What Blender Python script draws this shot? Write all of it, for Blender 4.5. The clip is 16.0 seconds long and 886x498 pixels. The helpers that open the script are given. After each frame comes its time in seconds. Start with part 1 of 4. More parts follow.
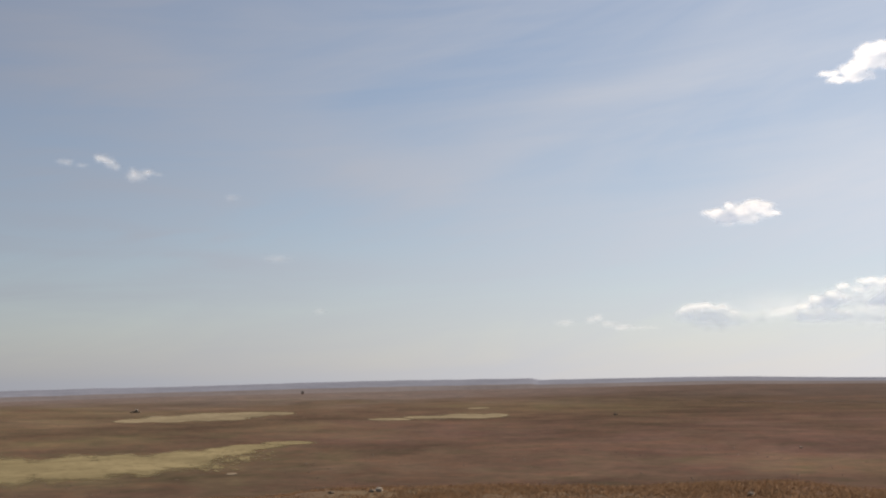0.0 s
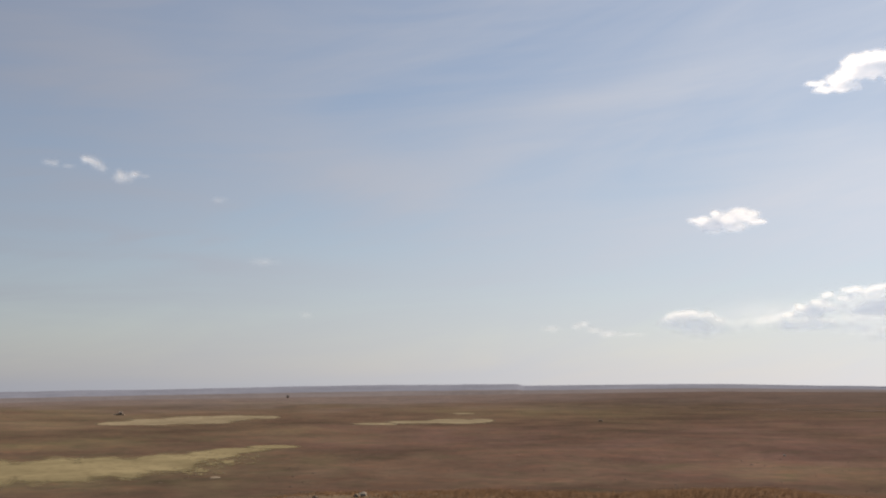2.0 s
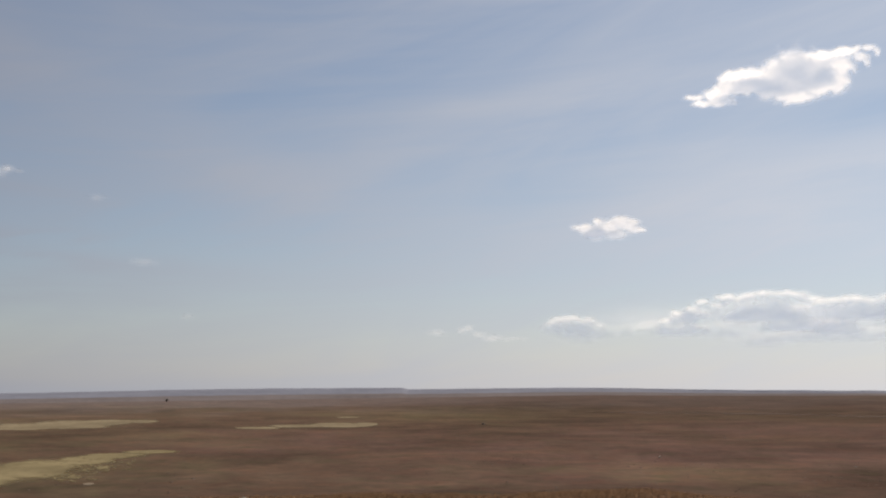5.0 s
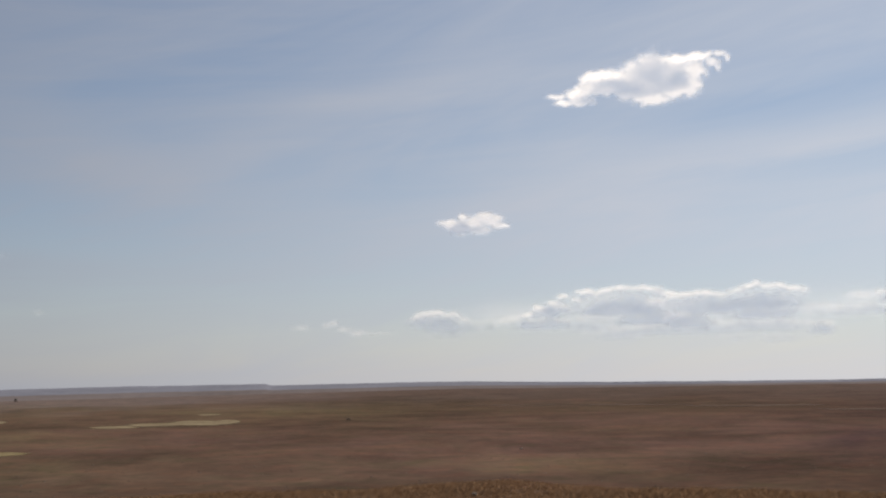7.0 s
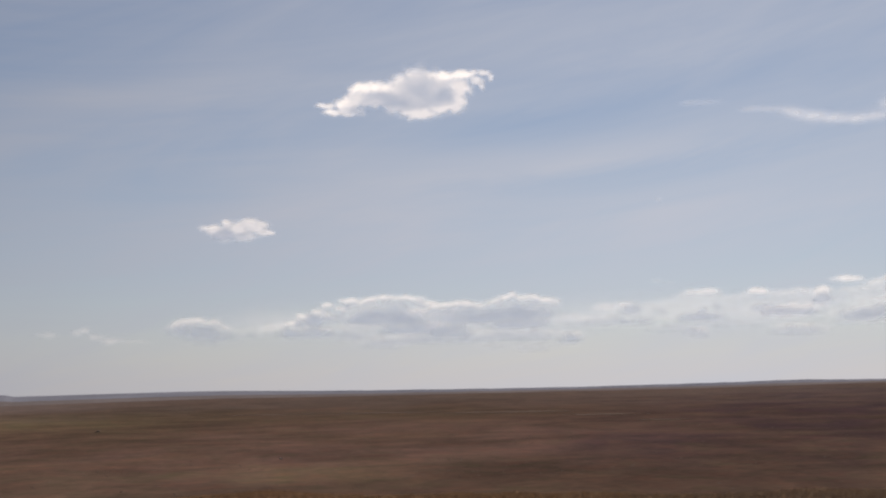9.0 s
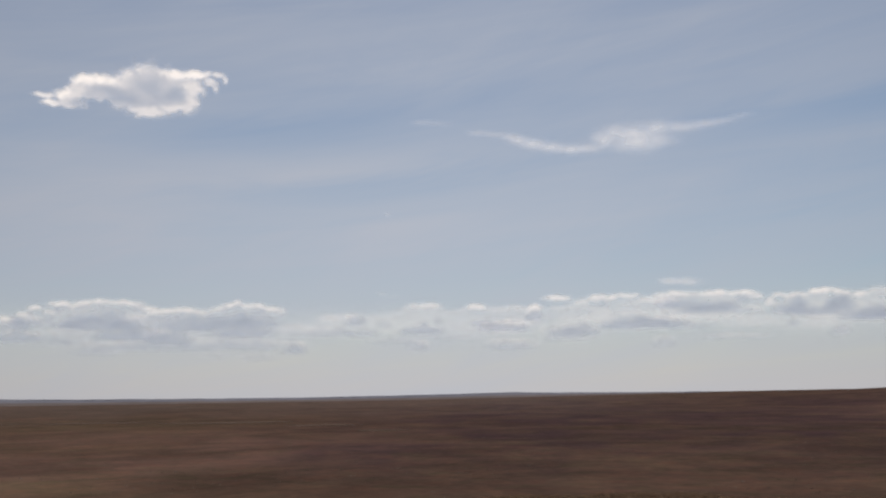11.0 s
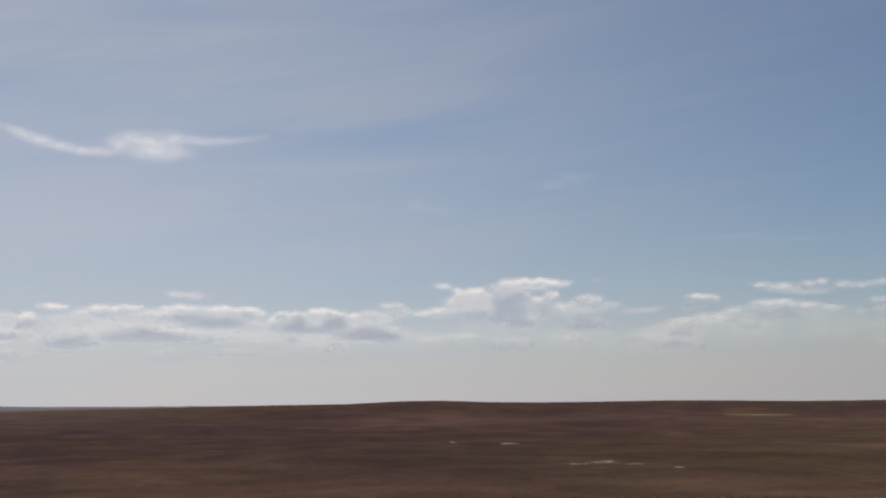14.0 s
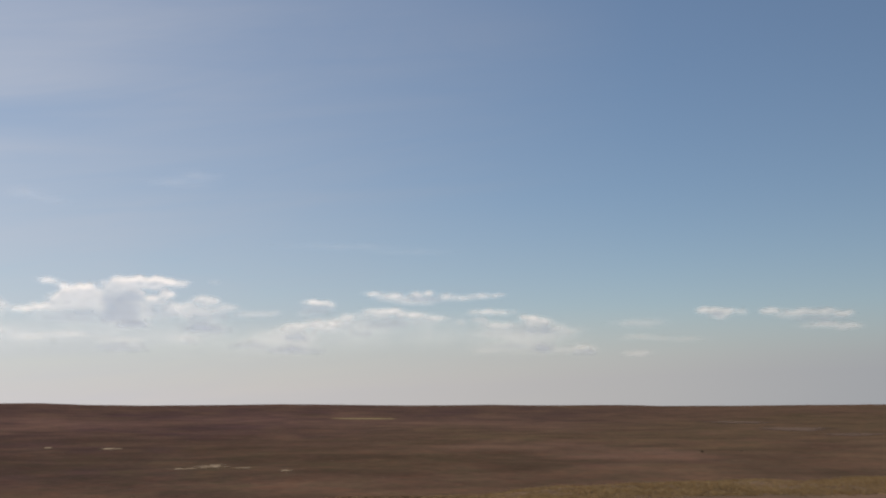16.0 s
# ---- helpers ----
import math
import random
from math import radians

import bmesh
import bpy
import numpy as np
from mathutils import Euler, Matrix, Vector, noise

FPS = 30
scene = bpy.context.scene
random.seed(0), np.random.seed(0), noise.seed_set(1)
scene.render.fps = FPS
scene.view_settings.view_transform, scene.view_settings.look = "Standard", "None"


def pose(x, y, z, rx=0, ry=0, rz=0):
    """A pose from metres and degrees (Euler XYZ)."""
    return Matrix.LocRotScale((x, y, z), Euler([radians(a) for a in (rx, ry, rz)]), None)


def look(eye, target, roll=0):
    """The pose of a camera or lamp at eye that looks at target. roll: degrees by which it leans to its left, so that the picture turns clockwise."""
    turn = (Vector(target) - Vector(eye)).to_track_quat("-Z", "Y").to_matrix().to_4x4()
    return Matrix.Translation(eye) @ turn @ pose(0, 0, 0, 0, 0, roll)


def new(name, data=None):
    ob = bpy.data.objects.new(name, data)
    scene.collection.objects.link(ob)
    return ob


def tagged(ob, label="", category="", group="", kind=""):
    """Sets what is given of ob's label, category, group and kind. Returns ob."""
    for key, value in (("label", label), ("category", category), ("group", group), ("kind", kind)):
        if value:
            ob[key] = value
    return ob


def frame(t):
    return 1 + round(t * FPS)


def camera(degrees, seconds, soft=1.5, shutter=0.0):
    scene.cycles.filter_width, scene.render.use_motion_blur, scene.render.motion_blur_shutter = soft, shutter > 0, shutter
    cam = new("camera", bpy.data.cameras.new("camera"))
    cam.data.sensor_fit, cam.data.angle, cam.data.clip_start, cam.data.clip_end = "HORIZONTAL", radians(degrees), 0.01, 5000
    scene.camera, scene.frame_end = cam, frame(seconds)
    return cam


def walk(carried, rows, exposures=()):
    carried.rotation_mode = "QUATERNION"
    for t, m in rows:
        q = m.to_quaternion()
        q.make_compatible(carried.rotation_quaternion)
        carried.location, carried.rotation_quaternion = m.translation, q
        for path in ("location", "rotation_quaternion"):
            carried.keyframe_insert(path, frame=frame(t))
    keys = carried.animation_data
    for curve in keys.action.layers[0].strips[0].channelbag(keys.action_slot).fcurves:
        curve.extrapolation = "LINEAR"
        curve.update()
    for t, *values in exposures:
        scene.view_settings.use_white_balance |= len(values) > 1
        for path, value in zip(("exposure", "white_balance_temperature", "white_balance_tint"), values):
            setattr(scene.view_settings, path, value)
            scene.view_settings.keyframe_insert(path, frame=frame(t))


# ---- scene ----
cam = camera(47.5, 16.0, soft=2.2, shutter=0.4)
EYE = 1.65
# seconds, yaw, pitch, roll of a camera that turns on one spot
TURN = [
    (0.0, -0.01, 7.47, 0.57), (0.5, -0.14, 7.39, 0.34), (1.0, -0.16, 7.57, 0.17), (1.5, -0.31, 7.65, 0.12),
    (2.0, -0.82, 7.75, 0.07), (2.5, -1.74, 7.72, 0.12), (3.0, -2.33, 7.74, 0.10), (3.5, -3.81, 7.98, 0.15),
    (4.0, -4.81, 8.00, 0.33), (4.2, -5.18, 8.02, 0.26), (6.3, -11.91, 7.70, 0.50), (6.5, -12.63, 7.77, 0.69),
    (7.0, -14.92, 7.60, 0.77), (7.5, -17.73, 7.51, 0.77), (8.0, -21.05, 7.38, 0.77), (8.5, -24.51, 7.53, 0.89),
    (9.0, -28.28, 7.87, 1.17), (9.2, -29.89, 7.97, 1.30), (11.3, -45.77, 8.28, 0.44), (11.5, -47.11, 8.30, 0.31),
    (12.0, -52.73, 7.90, 0.42), (12.5, -57.76, 8.31, 0.13), (13.0, -62.16, 8.94, 0.40), (13.5, -66.40, 9.07, 0.23),
    (14.0, -71.52, 8.74, 0.52), (14.5, -76.78, 8.62, 0.46), (15.0, -82.78, 8.85, 0.17), (15.5, -88.16, 8.89, 0.13),
    (16.0, -93.13, 8.81, 0.21),
]
# seconds, stops, white balance
LIGHT = [(0.0, 0.16, 6650, 10.5), (2.0, 0.16, 6650, 11.0), (3.0, 0.0, 6620, 11.0), (4.0, 0.0, 6600, 11.0), (7.0, -0.14, 6500, 10.7), (8.5, -0.13, 6500, 11.7), (9.0, -0.32, 6500, 13.7), (11.5, -0.47, 6400, 11.5), (12.5, -0.47, 6380, 11.4), (13.5, -0.41, 6560, 14.8), (14.0, -0.43, 6450, 12.9), (15.0, -0.25, 6520, 12.4), (16.0, -0.17, 6580, 12.4)]
walk(cam, [(t, pose(0, 0, EYE, 90 + pitch, roll, yaw)) for t, yaw, pitch, roll in TURN], LIGHT)

# ---- sky and sun ----
SUN_AZ, SUN_EL = 46.0, 50.0


def heading(az, el=0.0):
    """Unit direction from a compass angle (clockwise from +y) and an elevation, in degrees."""
    a, e = radians(az), radians(el)
    return Vector((math.sin(a) * math.cos(e), math.cos(a) * math.cos(e), math.sin(e)))


sun = new("sun", bpy.data.lights.new("sun", "SUN"))
sun.data.energy, sun.data.angle, sun.data.color = 4.2, radians(0.53), (1.0, 0.955, 0.89)
sun.matrix_world = look((0, 0, 60), Vector((0, 0, 60)) - heading(SUN_AZ, SUN_EL))

world = bpy.data.worlds.new("sky")
scene.world = world
world.use_nodes = True


def node(tree, kind, **settings):
    n = tree.nodes.new(kind)
    for key, value in settings.items():
        if key in n.inputs:
            n.inputs[key].default_value = value
    return n


def math_node(tree, op, a, b=None, clamp=False):
    n = tree.nodes.new("ShaderNodeMath")
    n.operation, n.use_clamp = op, clamp
    for i, v in enumerate((a, b)):
        if v is None:
            continue
        if isinstance(v, (int, float)):
            n.inputs[i].default_value = v
        else:
            tree.links.new(v, n.inputs[i])
    return n.outputs[0]


def ramp(tree, fac, stops):
    n = tree.nodes.new("ShaderNodeValToRGB")
    while len(n.color_ramp.elements) < len(stops):
        n.color_ramp.elements.new(0.5)
    for e, (p, c) in zip(n.color_ramp.elements, stops):
        e.position, e.color = p, (*c, 1) if len(c) == 3 else c
    tree.links.new(fac, n.inputs[0])
    return n.outputs[0]


def mix_color(tree, fac, a, b, blend="MIX"):
    n = tree.nodes.new("ShaderNodeMix")
    n.data_type, n.blend_type = "RGBA", blend
    for socket, v in ((n.inputs[0], fac), (n.inputs[6], a), (n.inputs[7], b)):
        if isinstance(v, (int, float)):
            socket.default_value = v
        elif isinstance(v, tuple):
            socket.default_value = (*v, 1)
        else:
            tree.links.new(v, socket)
    return n.outputs[2]


def noise_tex(tree, vector, scale, detail=4.0, rough=0.55, distortion=0.0):
    n = node(tree, "ShaderNodeTexNoise", Scale=scale, Detail=detail, Roughness=rough, Distortion=distortion)
    tree.links.new(vector, n.inputs["Vector"])
    return n.outputs["Fac"]


def mapped(tree, vector, scale=(1, 1, 1), turn=0.0, place=(0, 0, 0), tilt=0.0):
    n = tree.nodes.new("ShaderNodeMapping")
    n.inputs["Scale"].default_value, n.inputs["Location"].default_value = scale, place
    n.inputs["Rotation"].default_value = (0, radians(tilt), radians(turn))
    tree.links.new(vector, n.inputs["Vector"])
    return n.outputs[0]


def streaked(tree, vector, toward, slope, scale, place):
    """Coordinates drawn out along lines that rise to one side, as seen facing a compass angle."""
    v = mapped(tree, mapped(tree, vector, turn=toward), tilt=slope)
    return mapped(tree, v, scale, 0, place)


# drawn-out veils of cirrus and clearer gaps between them: compass angle, elevation, half length, half width, slope, density
VEILS = [(-1, 11, 9, 1.9, -14, 0.21), (9.5, 15, 9, 1.5, 18, 0.19), (18, 9.3, 10, 2.2, 8, 0.16), (-19, 17.5, 7, 2.2, -8, 0.24), (37, 13, 10, 0.9, 6, 0.2), (24, 10.5, 6, 2.5, 0, 0.13), (41, 19.8, 11, 1.5, 6, 0.11), (67, 18.0, 9, 1.1, 16, 0.13), (41, 9.8, 7, 1.2, 3, 0.14), (68, 13.5, 8, 0.6, 3, 0.1), (72, 17.6, 6, 0.8, 6, 0.16), (62, 21, 6, 1.4, 8, 0.12), (98, 21.3, 8, 1.5, 0, 0.32), (34, 8.5, 14, 4, 0, 0.16), (57, 11.5, 13, 4.5, 0, 0.15), (-20, 9, 9, 4, 0, 0.06), (-17, 8.3, 8, 0.4, -3, 0.16), (-12, 6.7, 9, 0.4, -2, 0.14), (-19, 10.6, 7, 0.45, -4, 0.14)]
GAPS = [(-3, 16, 5, 2, 10, -0.05), (-7, 7.6, 9, 1.0, -2, -0.11), (15, 18.6, 6, 1.1, 12, -0.1), (36, 15.2, 9, 1.2, 6, -0.2), (40, 11.4, 9, 0.8, 4, -0.14), (38, 17.4, 5, 1.0, 4, -0.1), (65, 15.0, 8, 1.1, 8, -0.13), (108, 11, 10, 5, 0, -0.21), (4, 18.5, 8, 3, 0, -0.1), (-25, 4, 8, 2, 0, -0.1)]


def build_sky():
    t = world.node_tree
    t.nodes.clear()
    sky = t.nodes.new("ShaderNodeTexSky")
    sky.sky_type, sky.sun_disc = "NISHITA", False
    sky.sun_elevation, sky.sun_rotation = radians(SUN_EL), radians(SUN_AZ)
    sky.altitude, sky.air_density, sky.dust_density, sky.ozone_density = 300, 1.0, 0.4, 1.4
    co = t.nodes.new("ShaderNodeTexCoord").outputs["Generated"]
    sep = t.nodes.new("ShaderNodeSeparateXYZ")
    t.links.new(co, sep.inputs[0])
    rise = math_node(t, "MAXIMUM", sep.outputs[2], 0.0)
    # the clear air is tinted, greyer towards one side
    grey_side = t.nodes.new("ShaderNodeVectorMath")
    grey_side.operation = "DOT_PRODUCT"
    grey_side.inputs[1].default_value = heading(-20)
    t.links.new(co, grey_side.inputs[0])
    greyed = mix_color(t, math_node(t, "MAXIMUM", grey_side.outputs["Value"], 0.0), (0.94, 0.99, 0.99), (1.02, 0.985, 0.945))
    clear_air = mix_color(t, 1.0, sky.outputs[0], greyed, "MULTIPLY")
    # milky haze low over the plain, brighter towards the sun
    side = t.nodes.new("ShaderNodeVectorMath")
    side.operation = "DOT_PRODUCT"
    side.inputs[1].default_value = heading(SUN_AZ)
    t.links.new(co, side.inputs[0])
    near_sun = math_node(t, "POWER", math_node(t, "MAXIMUM", side.outputs["Value"], 0.0), 2.0)
    milk = mix_color(t, near_sun, (3.12, 3.35, 3.76), (9.35, 8.65, 7.9))
    # the low haze is stronger and brighter on one side
    haze_side = t.nodes.new("ShaderNodeVectorMath")
    haze_side.operation = "DOT_PRODUCT"
    haze_side.inputs[1].default_value = heading(118)
    t.links.new(co, haze_side.inputs[0])
    side_haze = math_node(t, "POWER", math_node(t, "MAXIMUM", haze_side.outputs["Value"], 0.0), 4.0)
    milk = mix_color(t, side_haze, milk, (1.20, 1.22, 1.20), "MULTIPLY")
    low = math_node(t, "POWER", math_node(t, "SUBTRACT", 1.0, rise, True), 19.0)
    bank = ramp(t, rise, [(0.045, (0.45, 0.45, 0.45)), (0.095, (0, 0, 0))])
    low = math_node(t, "ADD", low, math_node(t, "MULTIPLY", bank, side_haze), True)
    hazy = mix_color(t, math_node(t, "MULTIPLY", low, 0.97), clear_air, milk)
    # thin high cirrus: a milky sheet with fibres, drawn-out thicker veils and clearer gaps
    fibre = noise_tex(t, streaked(t, co, 30, 16, (3.0, 3.0, 16.0), (0.6, 4.2, 2.0)), 1.0, 6.0, 0.6, 0.9)
    comb = noise_tex(t, streaked(t, co, 50, 6, (2.6, 2.6, 34.0), (7.6, 1.2, 1.0)), 1.0, 4.0, 0.55, 0.7)
    drift = noise_tex(t, mapped(t, co, (4.5, 4.5, 9.0)), 1.0, 3.0, 0.5, 0.3)
    turn = math_node(t, "MULTIPLY", math_node(t, "ARCTAN2", sep.outputs[0], sep.outputs[1]), 57.2958)
    turn = math_node(t, "ADD", turn, math_node(t, "MULTIPLY", math_node(t, "SUBTRACT", drift, 0.5), 9.0))
    lift = math_node(t, "MULTIPLY", math_node(t, "ARCSINE", sep.outputs[2]), 57.2958)
    lift = math_node(t, "ADD", lift, math_node(t, "MULTIPLY", math_node(t, "SUBTRACT", fibre, 0.5), 3.2))
    veil = math_node(t, "ADD", math_node(t, "MULTIPLY", math_node(t, "SUBTRACT", fibre, 0.5), 0.6), 0.56)
    veil = math_node(t, "ADD", veil, math_node(t, "MULTIPLY", math_node(t, "SUBTRACT", comb, 0.5), 0.48))
    for az, el, length, width, slope, much in VEILS + GAPS:
        da, de = math_node(t, "SUBTRACT", turn, az), math_node(t, "SUBTRACT", lift, el)
        c, k = math.cos(radians(slope)), math.sin(radians(slope))
        along = math_node(t, "ADD", math_node(t, "MULTIPLY", da, c / length), math_node(t, "MULTIPLY", de, k / length))
        across = math_node(t, "SUBTRACT", math_node(t, "MULTIPLY", de, c / width), math_node(t, "MULTIPLY", da, k / width))
        q = math_node(t, "ADD", math_node(t, "MULTIPLY", along, along), math_node(t, "MULTIPLY", across, across))
        veil = math_node(t, "ADD", veil, math_node(t, "MULTIPLY", math_node(t, "EXPONENT", math_node(t, "MULTIPLY", q, -1.0)), much))
    # the sheet thins out away from one side of the sky
    sheet_side = t.nodes.new("ShaderNodeVectorMath")
    sheet_side.operation = "DOT_PRODUCT"
    sheet_side.inputs[1].default_value = heading(15)
    t.links.new(co, sheet_side.inputs[0])
    sheet = ramp(t, sheet_side.outputs["Value"], [(0.0, (0.04, 0.04, 0.04)), (0.5, (0.75, 0.75, 0.75)), (0.95, (1, 1, 1))])
    thin = math_node(t, "MULTIPLY", veil, sheet, True)
    color = mix_color(t, thin, hazy, mix_color(t, near_sun, (2.96, 3.10, 3.70), (7.65, 8.15, 9.10)))
    back = node(t, "ShaderNodeBackground", Strength=0.085)
    t.links.new(color, back.inputs[0])
    out = t.nodes.new("ShaderNodeOutputWorld")
    t.links.new(back.outputs[0], out.inputs[0])


build_sky()


# ---- materials ----
def material(name):
    m = bpy.data.materials.new(name)
    m.use_nodes = True
    t = m.node_tree
    t.nodes.clear()
    out = t.nodes.new("ShaderNodeOutputMaterial")
    return m, t, out


def principled(t, out, color, rough=0.9, normal=None, spec=0.2):
    b = node(t, "ShaderNodeBsdfPrincipled", Roughness=rough)
    b.inputs["Specular IOR Level"].default_value = spec
    if isinstance(color, tuple):
        b.inputs["Base Color"].default_value = (*color, 1)
    else:
        t.links.new(color, b.inputs["Base Color"])
    if normal is not None:
        t.links.new(normal, b.inputs["Normal"])
    t.links.new(b.outputs[0], out.inputs[0])
    return b


def bump(t, height, strength, distance):
    n = node(t, "ShaderNodeBump", Strength=strength, Distance=distance)
    t.links.new(height, n.inputs["Height"])
    return n.outputs[0]


def steppe_material():
    m, t, out = material("dry_steppe")
    co = t.nodes.new("ShaderNodeTexCoord").outputs["Object"]
    huge = noise_tex(t, mapped(t, co, (1, 1, 0.2)), 0.0022, 4, 0.55, 0.5)
    wide = noise_tex(t, mapped(t, co, (1, 1, 0.2), 20, (40, 90, 0)), 0.011, 5, 0.6, 0.6)
    mid = noise_tex(t, co, 0.05, 3, 0.55, 0.4)
    fine = noise_tex(t, co, 0.55, 6, 0.65)
    grain = noise_tex(t, co, 5.0, 4, 0.7)
    soil = ramp(t, huge, [(0.34, (0.0560, 0.0350, 0.0260)), (0.47, (0.0770, 0.0474, 0.0360)), (0.60, (0.0670, 0.0465, 0.0310))])
    red = mix_color(t, ramp(t, wide, [(0.42, (0, 0, 0)), (0.62, (0.9, 0.9, 0.9))]), soil, (0.0985, 0.0585, 0.0435))
    straw = mix_color(t, ramp(t, mid, [(0.46, (0, 0, 0)), (0.70, (0.5, 0.5, 0.5))]), red, (0.118, 0.078, 0.053))
    dark = mix_color(t, ramp(t, fine, [(0.30, (0.26, 0.26, 0.26)), (0.50, (0, 0, 0))]), straw, (0.0287, 0.0190, 0.0136))
    color = mix_color(t, ramp(t, grain, [(0.35, (0, 0, 0)), (0.75, (0.35, 0.35, 0.35))]), dark, (0.1435, 0.0994, 0.0624))
    # the last tint lays the haze of distance into the ground colour
    for key, tint, most in (("sunward_tint", (0.055, 0.0345, 0.0365), 0.88), ("olive", (0.128, 0.095, 0.056), 0.88), ("sedge", (0.080, 0.0585, 0.0365), 0.72), ("heath", (0.060, 0.0405, 0.0285), 0.7), ("herbs", (0.139, 0.083, 0.066), 0.6), ("bleached", (0.170, 0.114, 0.078), 0.42), ("far_haze", (0.170, 0.135, 0.124), 0.62)):
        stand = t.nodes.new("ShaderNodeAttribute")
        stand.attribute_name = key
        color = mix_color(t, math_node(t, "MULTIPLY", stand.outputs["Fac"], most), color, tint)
    # clumps a few paces wide: olive herbs and rust-brown stalks
    clump = noise_tex(t, mapped(t, co, (1, 1, 0.2), 12, (3, 17, 0)), 0.17, 5, 0.62, 0.5)
    color = mix_color(t, 1.0, color, ramp(t, clump, [(0.34, (0.88, 0.96, 0.88)), (0.48, (1.0, 1.0, 1.0)), (0.66, (1.14, 1.03, 0.99))]), "MULTIPLY")
    # uneven growth, patch by patch and tuft by tuft
    patchy = noise_tex(t, mapped(t, co, (1, 1, 0.2), 35, (11, 5, 0)), 0.034, 3, 0.5, 0.8)
    tufty = noise_tex(t, co, 0.45, 4, 0.65, 0.3)
    color = mix_color(t, 1.0, color, ramp(t, patchy, [(0.32, (0.82, 0.82, 0.82)), (0.50, (1.0, 0.99, 0.98)), (0.68, (1.20, 1.15, 1.10))]), "MULTIPLY")
    color = mix_color(t, 1.0, color, ramp(t, tufty, [(0.32, (0.85, 0.86, 0.87)), (0.50, (1.0, 1.0, 1.0)), (0.68, (1.17, 1.15, 1.12))]), "MULTIPLY")
    principled(t, out, color, 0.95, bump(t, fine, 0.3, 0.15), 0.0)
    return m


def meadow_material(name, tint, dark, most=1.0):
    m, t, out = material(name)
    co = t.nodes.new("ShaderNodeTexCoord").outputs["Object"]
    wide = noise_tex(t, co, 0.05, 5, 0.6, 0.4)
    fine = noise_tex(t, co, 0.5, 5, 0.65)
    a = mix_color(t, ramp(t, wide, [(0.40, (0, 0, 0)), (0.62, (1, 1, 1))]), tint, tuple(c * 0.72 for c in tint))
    color = mix_color(t, ramp(t, fine, [(0.34, (0.85, 0.85, 0.85)), (0.52, (0, 0, 0))]), a, dark)
    b = principled(t, out, color, 0.95, bump(t, fine, 0.3, 0.1), 0.0)
    # plants stand thinner towards the edge
    edge = t.nodes.new("ShaderNodeAttribute")
    edge.attribute_name = "cover"
    speck = noise_tex(t, co, 0.9, 4, 0.7)
    gap = math_node(t, "ADD", math_node(t, "MULTIPLY", edge.outputs["Fac"], 1.25), math_node(t, "MULTIPLY", math_node(t, "SUBTRACT", speck, 0.75), 0.7), True)
    clear, veil = t.nodes.new("ShaderNodeBsdfTransparent"), t.nodes.new("ShaderNodeMixShader")
    t.links.new(math_node(t, "MULTIPLY", gap, most), veil.inputs[0])
    t.links.new(clear.outputs[0], veil.inputs[1])
    t.links.new(b.outputs[0], veil.inputs[2])
    t.links.new(veil.outputs[0], out.inputs[0])
    return m


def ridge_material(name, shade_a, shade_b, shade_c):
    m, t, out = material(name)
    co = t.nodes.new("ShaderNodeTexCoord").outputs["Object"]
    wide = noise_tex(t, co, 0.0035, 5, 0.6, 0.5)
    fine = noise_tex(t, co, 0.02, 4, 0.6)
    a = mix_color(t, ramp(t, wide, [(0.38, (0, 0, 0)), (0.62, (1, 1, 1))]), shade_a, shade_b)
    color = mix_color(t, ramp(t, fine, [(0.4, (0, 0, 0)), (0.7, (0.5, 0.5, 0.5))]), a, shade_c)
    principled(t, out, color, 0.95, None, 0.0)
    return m


